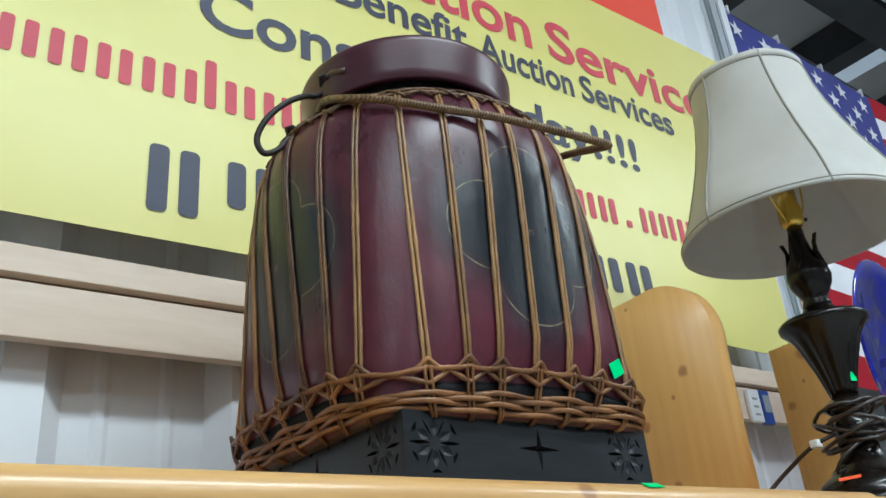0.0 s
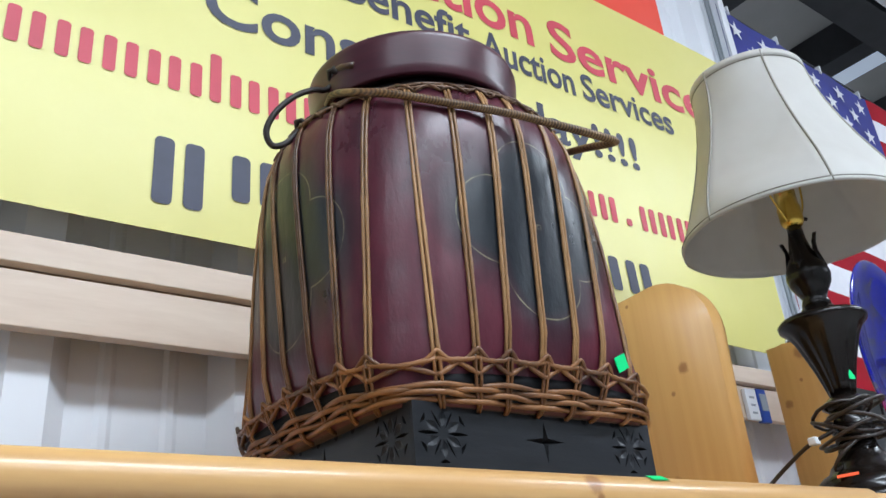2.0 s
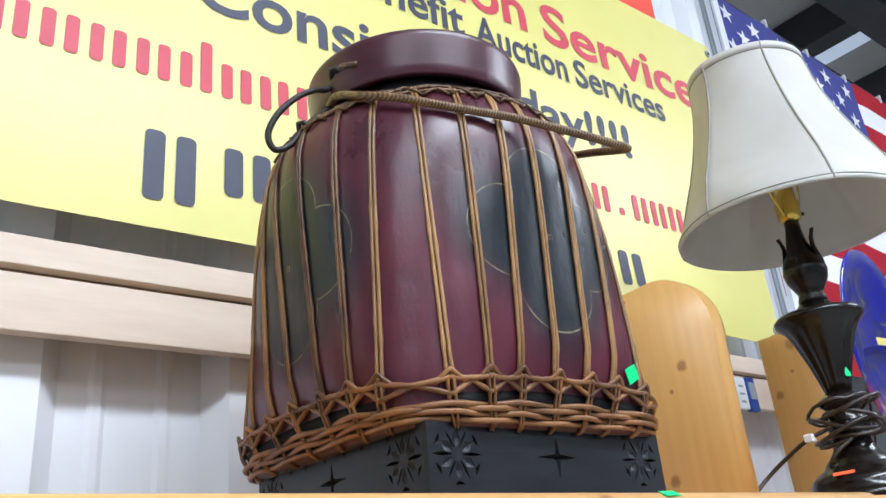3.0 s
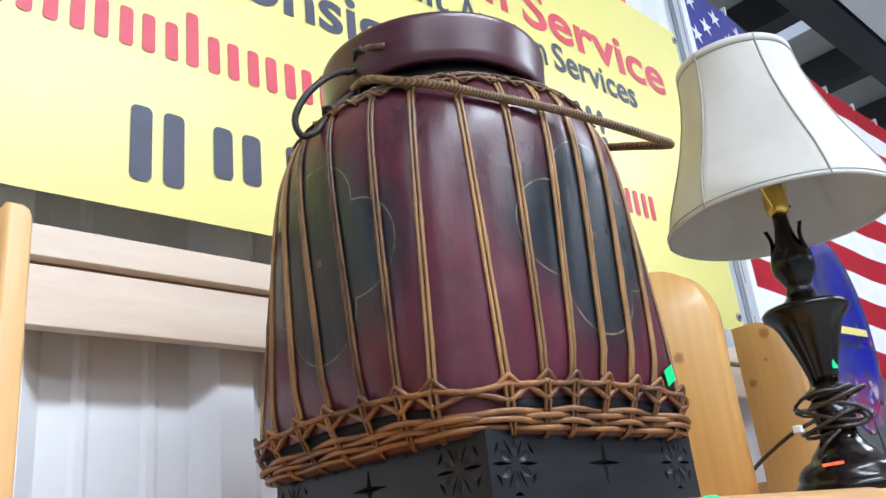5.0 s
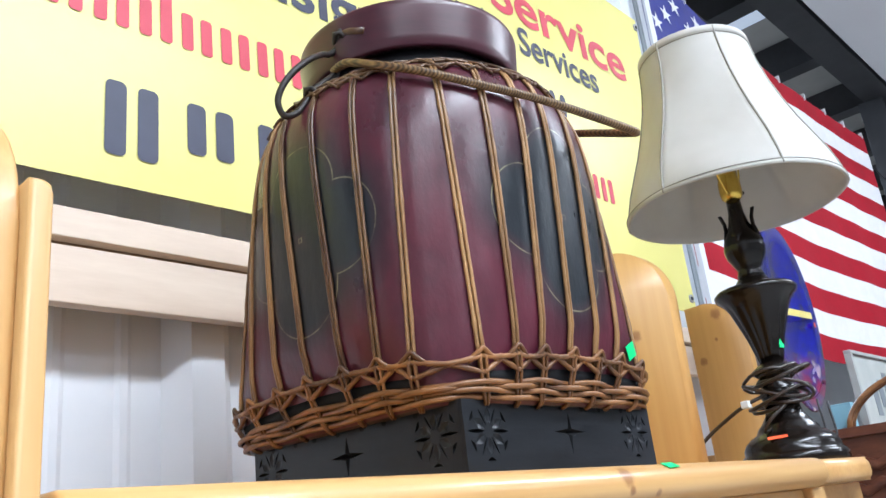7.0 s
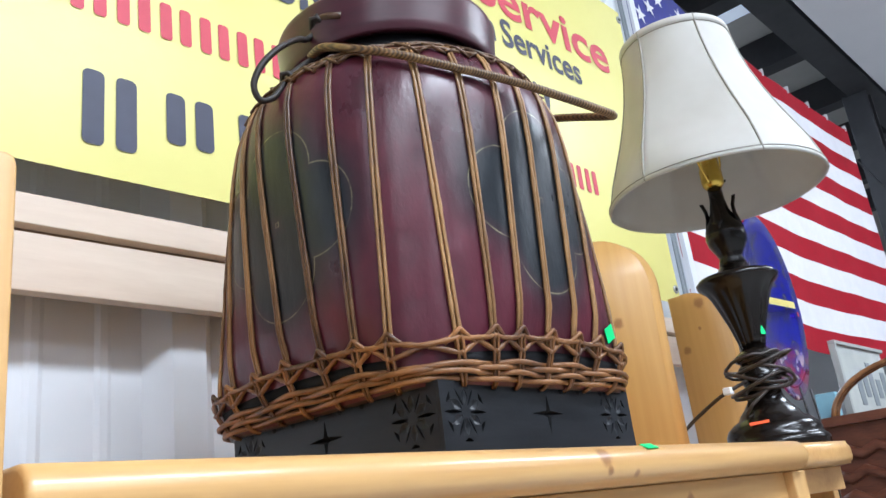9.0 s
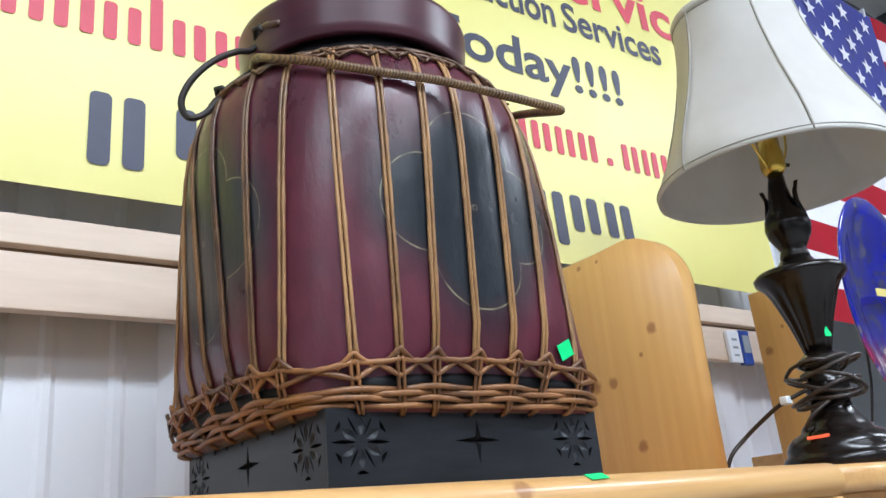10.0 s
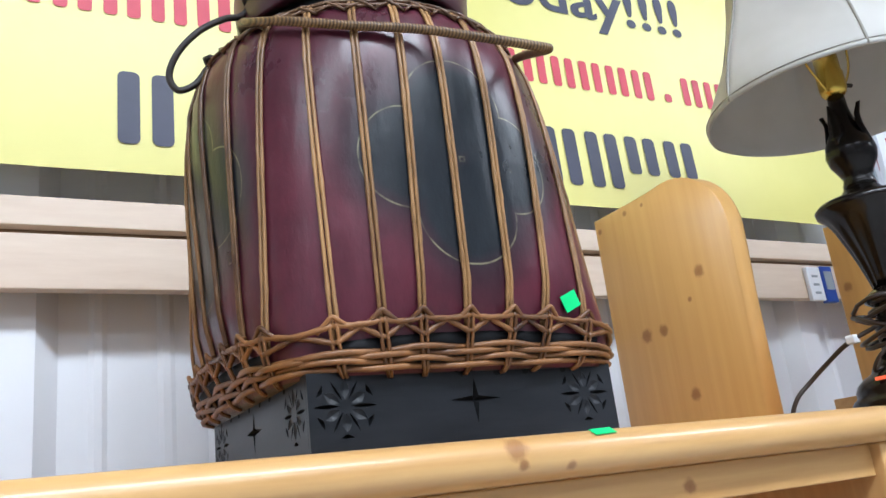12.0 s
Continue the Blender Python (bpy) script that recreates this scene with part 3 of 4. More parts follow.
# height, half-width, squareness and middle of the basket's cross-section
SECTION = [(1.566, 0.1620, 6.6, 0.5520, 0.7730), (1.585, 0.1710, 5.4, 0.5528, 0.7760), (1.605, 0.1772, 4.5, 0.5530, 0.7770), (1.64, 0.1838, 3.25, 0.5510, 0.7741), (1.70, 0.1842, 2.75, 0.5474, 0.7695),
           (1.76, 0.1848, 2.40, 0.5438, 0.7650), (1.80, 0.1846, 2.20, 0.5415, 0.7620), (1.83, 0.1830, 2.10, 0.5397, 0.7597), (1.86, 0.1788, 2.03, 0.5379, 0.7575), (1.882, 0.1712, 2.0, 0.5366, 0.7562), (1.898, 0.1622, 2.0, 0.5365, 0.7560),
           (1.909, 0.1525, 2.0, 0.5365, 0.7560), (1.917, 0.1410, 2.0, 0.5365, 0.7560), (1.922, 0.1290, 2.0, 0.5365, 0.7560), (1.925, 0.1180, 2.0, 0.5365, 0.7560)]


def section(z):
    """Half-width, squareness and middle at a height, eased from row to row."""
    z = max(SECTION[0][0], min(SECTION[-1][0], z))
    for p0, p1 in zip(SECTION, SECTION[1:]):
        if z <= p1[0]:
            f = (z - p0[0]) / (p1[0] - p0[0])
            return [a + (b - a) * f for a, b in zip(p0[1:], p1[1:])]


def skin(theta, z, out=0.0):
    a, e, mx, my = section(z)
    c, s = math.cos(theta), math.sin(theta)
    ct, st = abs(math.cos(theta + 0.02)), abs(math.sin(theta + 0.02))
    r = a / (ct ** e + st ** e) ** (1 / e) + out
    # the foot droops a little towards the corners
    near = abs((theta + math.pi / 4) % (math.pi / 2) - math.pi / 4) / (math.pi / 4)
    droop = 0.009 * near * near * max(0.0, min(1.0, (z - 1.576) / 0.016, (1.72 - z) / 0.11))
    return Vector((mx + r * c, my + r * s, z - droop))


basket = tagged(empty("basket", (CX, CY, TOP)), "lidded maroon lacquered basket with rattan ribs on carved black base", "basket")

bm = bmesh.new()
uv = bm.loops.layers.uv.new("UVMap")
NT, zs = 144, []
for (z0, *_), (z1, *_) in zip(SECTION, SECTION[1:]):
    steps = max(1, int((z1 - z0) / 0.012))
    zs += [z0 + (z1 - z0) * i / steps for i in range(steps)]
zs.append(SECTION[-1][0])
# each rib: where it starts on its side at the foot, and its bearing in degrees at the shoulder
RIBS = ((-0.751, -39.5), (-0.505, -25.3), (-0.309, -12.3), (-0.072, -2.2), (0.154, 11.8), (0.351, 28.5), (0.617, 45.5))
RIBS_LEFT = ((-0.75, -43.0), (-0.50, -30.0), (-0.227, -17.1), (0.034, -8.0), (0.310, 6.4), (0.548, 22.9), (0.760, 36.8))
RIBS_OF = (RIBS, RIBS, RIBS_LEFT, RIBS)


def rib_angle(side, rib, z):
    f = max(0.0, min(1.08, (z - 1.60) / 0.32))
    low, high = math.atan(rib[0]), radians(rib[1])
    return math.pi / 2 * side + low + (high - low) * f


def stave_dent(theta, z):
    """Staves belly out a little between the ribs."""
    side = round(theta / (math.pi / 2))
    t = theta - side * math.pi / 2
    us = [rib_angle(0, u, z) for u in RIBS_OF[side % 4]]
    d = min(abs(t - a) for a in us)
    return -0.0022 * max(0.0, 1 - d / 0.035)


grid = [[bm.verts.new(skin(2 * math.pi * i / NT, z, stave_dent(2 * math.pi * i / NT, z))) for i in range(NT)] for z in zs]
for j in range(len(zs) - 1):
    for i in range(NT):
        f = bm.faces.new((grid[j][i], grid[j][(i + 1) % NT], grid[j + 1][(i + 1) % NT], grid[j + 1][i]))
        mid = 2 * math.pi * (i + 0.5) / NT
        side = round(mid / (math.pi / 2))
        for loop, (ii, jj) in zip(f.loops, ((i, j), (i + 1, j), (i + 1, j + 1), (i, j + 1))):
            t = 2 * math.pi * ii / NT - side * math.pi / 2
            loop[uv].uv = (0.172 * math.tan(max(-0.79, min(0.79, t))) - (0.008 if side % 4 == 2 else 0.0), zs[jj] - 1.744)
bm.faces.new(grid[0][::-1])
bm.faces.new(grid[-1])
part("body", bm, M["stave"], basket, "maroon lacquered staves with dark quatrefoil patches", True)

# ribs: pairs of split cane from the foot band to the neck
rng = random.Random(4)
for side in range(4):
    for u in RIBS_OF[side]:
        bm = bmesh.new()
        lean = rng.uniform(-0.003, 0.003)
        for s in (-1, 1):
            line = []
            for i in range(34):
                z = 1.600 + (1.911 - 1.600) * i / 33
                a = rib_angle(side, u, z) + lean * math.sin(math.pi * i / 33) + s * 0.0019 / section(z)[0]
                line.append(skin(a, z, 0.0012))
            tube(bm, line, [0.0018 + (0.0005 if (i + int(40 + u[0] * 13) + s) % 11 == 0 else 0.0) for i in range(34)], 6)
        part("rib", bm, M["cane"], basket, "", True)

# woven foot band
POSTS = sorted((side * math.pi / 2 + math.atan(u[0])) for side in range(4) for u in RIBS_OF[side])


def woven_row(z, radius, phase, out, wobble):
    line = []
    count = len(POSTS)
    for i in range(count):
        a0, a1 = POSTS[i], POSTS[(i + 1) % count] + (2 * math.pi if i == count - 1 else 0)
        for s in range(6):
            f = s / 6
            swing = math.cos(math.pi * (i + phase + f))
            line.append(skin(a0 + (a1 - a0) * f, z + wobble * math.sin(3.1 * (i + f)), out + 0.0028 * swing))
    bm = bmesh.new()
    tube(bm, line, radius, 7, True)
    return part("weaver", bm, M["weave"], basket, "", True)


for z, ph, out in ((1.5705, 0, 0.0030), (1.5757, 1, 0.0038), (1.5808, 0, 0.0040), (1.5856, 1, 0.0036)):
    woven_row(z, 0.0026, ph, out, 0.0008)
wv = random.Random(11)
for i, a in enumerate(POSTS):
    b = POSTS[(i + 1) % len(POSTS)] + (2 * math.pi if i == len(POSTS) - 1 else 0)
    for z0, rise in ((1.6085, -0.0015), (1.5955, 0.0115)):
        for off in ((0.0,) if rise > 0 else (0.0005,)):
            bm = bmesh.new()
            line = []
            jig = wv.uniform(-0.0006, 0.0006)
            for s in range(13):
                f = s / 12
                bow = math.sin(math.pi * f)
                line.append(skin(a + (b - a) * f, z0 + rise * (bow if rise < 0 else 1 - abs(2 * f - 1)) + off + jig * bow, 0.0040 + 0.0022 * (1 - bow) + (0.0012 if rise < 0 else -0.0008) * bow))
            tube(bm, line, [0.0024 + 0.0003 * math.sin(2 * q + i) for q in range(13)], 8)
            part("cross_strand", bm, M["weave"], basket, "", True)
    for off in (-0.0019, 0.0019):
        bm = bmesh.new()
        d = off / 0.155
        tube(bm, spline([skin(a + d, 1.6145, 0.001), skin(a + d, 1.611, 0.0062), skin(a + d, 1.604, 0.0066), skin(a + d, 1.592, 0.0058), skin(a + d, 1.5815, 0.0044), skin(a + d * 0.8, 1.572, 0.0040), skin(a + d * 0.6, 1.567, 0.0025), skin(a + d * 0.5, 1.5640, -0.004)], 2), 0.0016, 6)
        part("stitch", bm, M["weave"], basket, "", True)
    bm = bmesh.new()
    dz = wv.uniform(-0.001, 0.001)
    kn = [skin(a + d / 0.155, zz + dz, oo) for d, zz, oo in ((-0.0100, 1.6060, 0.0040), (-0.0030, 1.6130, 0.0072), (0.0, 1.6160, 0.0080), (0.0030, 1.6128, 0.0076), (0.0100, 1.6055, 0.0040))]
    tube(bm, spline(kn, 2), 0.0021, 8)
    part("knot", bm, M["weave"], basket, "", True)

# black strip put in as shade behind the open weave, between each side's corners
for side in range(4):
    bm = bmesh.new()
    rows = [[bm.verts.new(skin(side * math.pi / 2 + radians(-37 + 74 * i / 30), z, 0.0012 + d)) for i in range(31)] for z, d in ((1.570, 0.0), (1.580, 0.0), (1.590, 0.0), (1.597, 0.0), (1.5975, -0.003))]
    for p0, p1 in zip(rows, rows[1:]):
        for i in range(30):
            bm.faces.new((p0[i], p0[i + 1], p1[i + 1], p1[i]))
    part("gap_shade", bm, M["recess_shade"], basket, "black strip put in as shade behind the weave", True)

# carved base: four plates with cut flowers and a star, round a core
BXL, BXR, BYF, BYB, BZL, BZH = 0.4030, 0.6950, 0.6165, 0.908, TOP + 0.001, 1.5690
box_part("base_core", (BXL + 0.006, BXR - 0.006, BYF + 0.006, BYB - 0.006, BZL, BZH), M["recess_shade"], basket, bevel=0)


def lens(cx, cy, ang, r0, r1, w):
    out = []
    for s in range(8):
        f = s / 8
        out.append((r0 + (r1 - r0) * f, w * math.sin(math.pi * f)))
    for s in range(8):
        f = 1 - s / 8
        out.append((r0 + (r1 - r0) * f, -w * math.sin(math.pi * f)))
    out = [q for i, q in enumerate(out) if i == 0 or (q[0] - out[i - 1][0]) ** 2 + (q[1] - out[i - 1][1]) ** 2 > 1e-12]
    c, s_ = math.cos(ang), math.sin(ang)
    return [(cx + a * c - b * s_, cy + a * s_ + b * c) for a, b in out]


def crescent(cx, cy, ang, r, half, w):
    out = []
    for s in range(7):
        t = ang - half + 2 * half * s / 6
        out.append((cx + r * math.cos(t), cy + r * math.sin(t)))
    for s in range(1, 6):
        t = ang + half - 2 * half * s / 6
        rr = r - w * math.sin(math.pi * s / 6)
        out.append((cx + rr * math.cos(t), cy + rr * math.sin(t)))
    return out


PETALS, SPOKES = (30, 90, 150, 210, 270, 330), (60, 120, 240, 300)


def carving():
    cuts = []
    for fx in (-0.116, 0.113):
        fy = 0.040
        for q in (0, 180):
            cuts.append(lens(fx, fy, radians(q), 0.0045, 0.0265, 0.0017))
        for q in SPOKES:
            cuts.append(lens(fx, fy, radians(q), 0.0050, 0.0225, 0.0010))
        for q in PETALS:
            if q != 90:
                cuts.append(crescent(fx, fy, radians(q), 0.0245, 0.23, 0.0034))
        for q in PETALS:
            cuts.append(lens(fx, fy, radians(q), 0.0054, 0.0200, 0.0040))
    a, b = 0.0245, 0.0030
    cuts.append([(a, 0.040), (b, 0.040 + b), (0, 0.058), (-b, 0.040 + b), (-a, 0.040), (-b, 0.040 - b), (0, 0.020), (b, 0.040 - b)])
    return cuts


def petal_cuts():
    """Which of the cuts are shallow petals."""
    flower = [False] * (1 + len(SPOKES) + len(PETALS)) + [True] * len(PETALS)
    return flower + flower + [False]


def carved_plate(width, height):
    """One side of the base: a board, its carving cut through the face, each cut sunk to a point."""
    cu = bpy.data.curves.new("plate", "CURVE")
    cu.dimensions, cu.fill_mode = "2D", "BOTH"
    cu.extrude = 0.002
    shapes = [[(-width / 2, 0), (width / 2, 0), (width / 2, height), (-width / 2, height)]] + carving()
    for pts in shapes:
        sp = cu.splines.new("POLY")
        sp.points.add(len(pts) - 1)
        for q, (a, b) in zip(sp.points, pts):
            q.co = (a, b, 0, 1)
        sp.use_cyclic_u = True
    tmp = new("plate", cu)
    me = tmp.to_mesh()
    bm = bmesh.new()
    bm.from_mesh(me)
    tmp.to_mesh_clear()
    bpy.data.objects.remove(tmp)
    bpy.data.curves.remove(cu)
    pits = []
    for pts, shallow in zip(shapes[1:], petal_cuts()):
        pit = bmesh.new()
        ring = [pit.verts.new((a, b, 0.0016)) for a, b in pts]
        mid = pit.verts.new((sum(a for a, b in pts) / len(pts), sum(b for a, b in pts) / len(pts), 0.0002 if shallow else -0.0034))
        for i in range(len(ring)):
            pit.faces.new((ring[i], ring[(i + 1) % len(ring)], mid))
        pits.append((pit, shallow))
    # Flat dark discs painted in for the shade inside the lacing holes.
    holes = []
    for u, _ in RIBS:
        hole = bmesh.new()
        bmesh.ops.create_circle(hole, cap_ends=True, radius=0.0032, segments=10, matrix=Matrix.Translation((0.15 * u, height - 0.004, 0.0025)))
        holes.append(hole)
    return bm, pits, holes


for turn, half, width in ((0, BYF, BXR - BXL), (90, BXR, BYB - BYF), (180, BYB, BXR - BXL), (270, BXL, BYB - BYF)):
    cx, cy = (BXL + BXR) / 2, (BYF + BYB) / 2
    reach = {0: cy - BYF, 90: BXR - cx, 180: BYB - cy, 270: cx - BXL}[turn]
    place = Matrix.Translation((cx, cy, BZL)) @ Matrix.Rotation(radians(turn), 4, "Z") @ Matrix.Translation((0, -reach + 0.002, 0)) @ Matrix.Rotation(radians(90), 4, "X")
    plate, pits, holes = carved_plate(width - (0.0 if turn % 180 == 0 else 0.0085), BZH - BZL)
    for b in [plate] + [pit for pit, _ in pits] + holes:
        b.transform(place)
    side_ob = part("base_side", plate, M["base"], basket, "black wooden side with cut flowers and a star")
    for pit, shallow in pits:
        part("petal" if shallow else "cut", pit, M["base"] if shallow else M["recess_shade"], side_ob)
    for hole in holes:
        part("lacing_hole_shade", hole, M["recess_shade"], side_ob)

# neck, its woven collar and the lid
bm = bmesh.new()
lathe(bm, [(0.130, 1.9195), (0.1235, 1.9235), (0.1175, 1.929), (0.1145, 1.936), (0.1138, 1.944), (0.1100, 1.947), (0.1095, 1.975)], CX, CY, 64)
part("neck", bm, M["black_lacquer"], basket, "black lacquered neck", True)
for z, rr in ((1.898, 0.0017), (1.907, 0.0016), (1.9165, 0.0019)):
    bm = bmesh.new()
    tube(bm, [skin(2 * math.pi * i / 160, z + 0.0014 * math.sin(i * 0.9), 0.0022 + 0.0012 * math.sin(i * 0.55)) for i in range(160)], rr, 6, True)
    part("collar_ring", bm, M["neck_cane"], basket, "", True)
for i in range(40):
    a = 2 * math.pi * i / 40
    for d in (-1, 1):
        bm = bmesh.new()
        line = [skin(a + d * 0.22 * f, 1.890 + 0.0315 * f + rng.uniform(-0.001, 0.001), 0.0024 + 0.0020 * math.sin(7 * f + d)) for f in (0, 0.17, 0.34, 0.5, 0.67, 0.84, 1)]
        tube(bm, line, 0.0024, 6, flat=0.6)
        part("collar_strand", bm, M["neck_cane"], basket, "", True)
bm = bmesh.new()
lathe(bm, [(0.1085, 1.972), (0.1100, 1.9505), (0.1215, 1.9475), (0.1238, 1.9478), (0.1248, 1.9492), (0.1257, 1.960), (0.1274, 1.980), (0.1288, 1.994), (0.1290, 1.9985), (0.1280, 2.0015), (0.1255, 2.0030), (0.10, 2.0042), (0.0, 2.0048)], CX, CY, 112)
lid = part("lid", bm, M["lid"], basket, "turned maroon wooden lid", True)

# the lid's peg, its cord and the carrying hoop
peg = bmesh.new()
tube(peg, [(0.4165, 0.752, 1.985), (0.4145, 0.738, 1.9835), (0.4160, 0.722, 1.979), (0.4194, 0.7059, 1.9735)], [0.0035, 0.0045, 0.0048, 0.0038], 8)
part("peg", peg, M["neck_cane"], lid, "bent cane peg on the lid", True)
bm = bmesh.new()
tube(bm, spline([(0.4180, 0.734, 1.989), (0.4115, 0.735, 1.9835), (0.4140, 0.7438, 1.9704), (0.4050, 0.7470, 1.960), (0.388, 0.740, 1.950), (0.362, 0.735, 1.929), (0.342, 0.740, 1.905), (0.334, 0.746, 1.882), (0.342, 0.748, 1.868), (0.358, 0.748, 1.876), (0.371, 0.746, 1.894), (0.384, 0.745, 1.912), (0.410, 0.742, 1.937)], 6), 0.0034, 8)
part("cord", bm, M["cord"], basket, "black cord loop", True)
for q in ((0.376, 0.745, 1.903), (0.4135, 0.737, 1.979)):
    bm = bmesh.new()
    tube(bm, [(q[0] + 0.007 * math.cos(i), q[1] + 0.007 * math.sin(i), q[2] + 0.004 * math.sin(2.3 * i)) for i in range(7)], 0.0032, 6)
    part("cord_knot", bm, M["cord"], basket, "", True)
HOOP = [(0.408, 0.745, 1.940), (0.397, 0.712, 1.929), (0.393, 0.663, 1.900), (0.414, 0.624, 1.881), (0.454, 0.593, 1.866), (0.510, 0.567, 1.857), (0.560, 0.540, 1.841), (0.594, 0.523, 1.830), (0.606, 0.520, 1.828), (0.615, 0.531, 1.834), (0.639, 0.594, 1.868), (0.664, 0.650, 1.897), (0.674, 0.705, 1.914), (0.665, 0.740, 1.917)]
line = spline(HOOP, 16)
bm = bmesh.new()
tube(bm, line, [0.0043 + (0.00015 if i % 2 else 0.0) for i in range(len(line))], 10)
part("hoop_handle", bm, M["hoop"], basket, "bent hoop handle wrapped in fine cane", True)


def sticker(name, at, u, v, w, h, material, label, turn=0.0, lift=0.0008):
    """A small square of coloured paper; u and v span its plane."""
    u, v = Vector(u).normalized(), Vector(v).normalized()
    nrm = u.cross(v).normalized()
    c, s = math.cos(radians(turn)), math.sin(radians(turn))
    uu, vv = u * c + v * s, v * c - u * s
    bm = bmesh.new()
    ring = []
    for d in (0.0, lift):
        ring.append([bm.verts.new(Vector(at) + uu * (a * w / 2) + vv * (b * h / 2) + nrm * d) for a, b in ((-1, -1), (1, -1), (1, 1), (-1, 1))])
    bm.faces.new(ring[0][::-1])
    bm.faces.new(ring[1])
    for i in range(4):
        bm.faces.new((ring[0][i], ring[0][(i + 1) % 4], ring[1][(i + 1) % 4], ring[1][i]))
    return tagged(finish(name, bm, material), label, "sticker")


fc = math.atan2(0.596 - 0.776, 0.645 - 0.552)
sticker("price_sticker", skin(fc, 1.6245, 0.0030), skin(fc + 0.05, 1.622) - skin(fc - 0.05, 1.622), skin(fc, 1.64) - skin(fc, 1.61), 0.0205, 0.0150, M["green"], "bright green price sticker on the basket", 27)
sticker("price_sticker", (0.638, 0.5705, 1.5048), (1, 0, 0), (0, 0.866, 0.5), 0.023, 0.010, M["green"], "bright green price sticker on the shelf rail", 4, 0.0006)
ct = math.pi - 0.70
sticker("price_sticker", skin(ct, 1.620, 0.0012), skin(ct - 0.05, 1.62) - skin(ct + 0.05, 1.62), (0, 0, 1), 0.012, 0.016, M["green"], "green price sticker on the basket's rear corner", 10)

# ---- table lamp ----
PX, PY = 1.285, 0.703
VIEW = math.atan2(0.16 - PY, -0.09 - PX)
table_lamp = tagged(empty("table_lamp", (PX, PY, TOP)), "dark bronze table lamp with an ivory bell shade, unlit", "table lamp")
bm = bmesh.new()
lathe(bm, [(0.080, TOP + 0.005), (0.083, TOP + 0.009), (0.083, 1.521), (0.079, 1.527), (0.0745, 1.530), (0.0745, 1.538), (0.070, 1.547), (0.060, 1.556), (0.050, 1.561), (0.047, 1.568), (0.038, 1.578), (0.030, 1.590), (0.026, 1.604)], PX, PY, 56)
part("foot", bm, M["bronze"], table_lamp, "", True)
bm = bmesh.new()
lathe(bm, [(0.024, 1.602), (0.027, 1.612), (0.032, 1.622), (0.028, 1.633), (0.022, 1.642), (0.024, 1.650), (0.035, 1.657), (0.036, 1.663), (0.028, 1.669), (0.019, 1.676)], PX, PY, 40)
part("lower_stem", bm, M["bronze"], table_lamp, "", True)
bm = bmesh.new()
prof = [(0.019, 1.674), (0.023, 1.695), (0.030, 1.720), (0.039, 1.745), (0.047, 1.766), (0.056, 1.780), (0.067, 1.790), (0.0685, 1.797), (0.063, 1.803), (0.046, 1.808), (0.030, 1.814), (0.024, 1.822)]
rings = []
for r, z in prof:
    ring = []
    for i in range(72):
        a = 2 * math.pi * i / 72
        flute = 0.0016 * math.cos(12 * a) if 1.68 < z < 1.775 else 0.0
        ring.append(bm.verts.new((PX + (r + flute) * math.cos(a), PY + (r + flute) * math.sin(a), z)))
    rings.append(ring)
for a, b in zip(rings, rings[1:]):
    for i in range(72):
        bm.faces.new((a[i], a[(i + 1) % 72], b[(i + 1) % 72], b[i]))
bm.faces.new(rings[0][::-1])
bm.faces.new(rings[-1])
part("urn", bm, M["bronze"], table_lamp, "fluted flaring urn", True)
bm = bmesh.new()
lathe(bm, [(0.023, 1.820), (0.022, 1.830), (0.019, 1.838), (0.024, 1.848), (0.032, 1.862), (0.035, 1.876), (0.032, 1.892), (0.024, 1.908), (0.017, 1.925), (0.013, 1.945), (0.012, 1.972)], PX, PY, 40)
part("bulb_stem", bm, M["bronze"], table_lamp, "", True)
for i in range(4):
    a = VIEW + radians(90 * i + 75)
    c, s = math.cos(a), math.sin(a)
    bm = bmesh.new()
    rows = []
    for f, w in ((0, 0.006), (0.25, 0.011), (0.5, 0.012), (0.72, 0.009), (0.9, 0.005), (1.0, 0.001)):
        z = 1.885 + 0.062 * f
        r = 0.031 - 0.015 * f + (0.013 * max(0, f - 0.62) / 0.38 if f > 0.62 else 0)
        rows.append([bm.verts.new((PX + rr * c - t * s, PY + rr * s + t * c, z)) for rr, t in ((r, -w), (r + 0.004, 0), (r, w), (r - 0.003, 0))])
    for p0, p1 in zip(rows, rows[1:]):
        for j in range(4):
            bm.faces.new((p0[j], p0[(j + 1) % 4], p1[(j + 1) % 4], p1[j]))
    bm.faces.new(rows[0][::-1])
    bm.faces.new(rows[-1])
    part("leaf", bm, M["bronze"], table_lamp, "curled cast leaf", True)
bm = bmesh.new()
lathe(bm, [(0.013, 1.968), (0.018, 1.974), (0.0195, 1.982), (0.0195, 2.004), (0.0175, 2.008), (0.0175, 2.040)], PX, PY, 28)
socket = part("socket", bm, M["brass"], table_lamp, "yellowish brass bulb socket", True)
bm = bmesh.new()
tube(bm, [(PX + 0.018, PY - 0.004, 1.988), (PX + 0.034, PY - 0.008, 1.988)], 0.0035, 8)
part("switch_key", bm, M["bronze"], socket, "", True)
bm = bmesh.new()
for s in (-1, 1):
    tube(bm, spline([(PX + s * 0.013, PY, 1.972), (PX + s * 0.055, PY, 2.03), (PX + s * 0.060, PY, 2.12), (PX + s * 0.03, PY, 2.22), (PX, PY, 2.253)], 6), 0.002, 6)
part("harp", bm, M["brass"], table_lamp, "thin brass harp holding the shade", True)

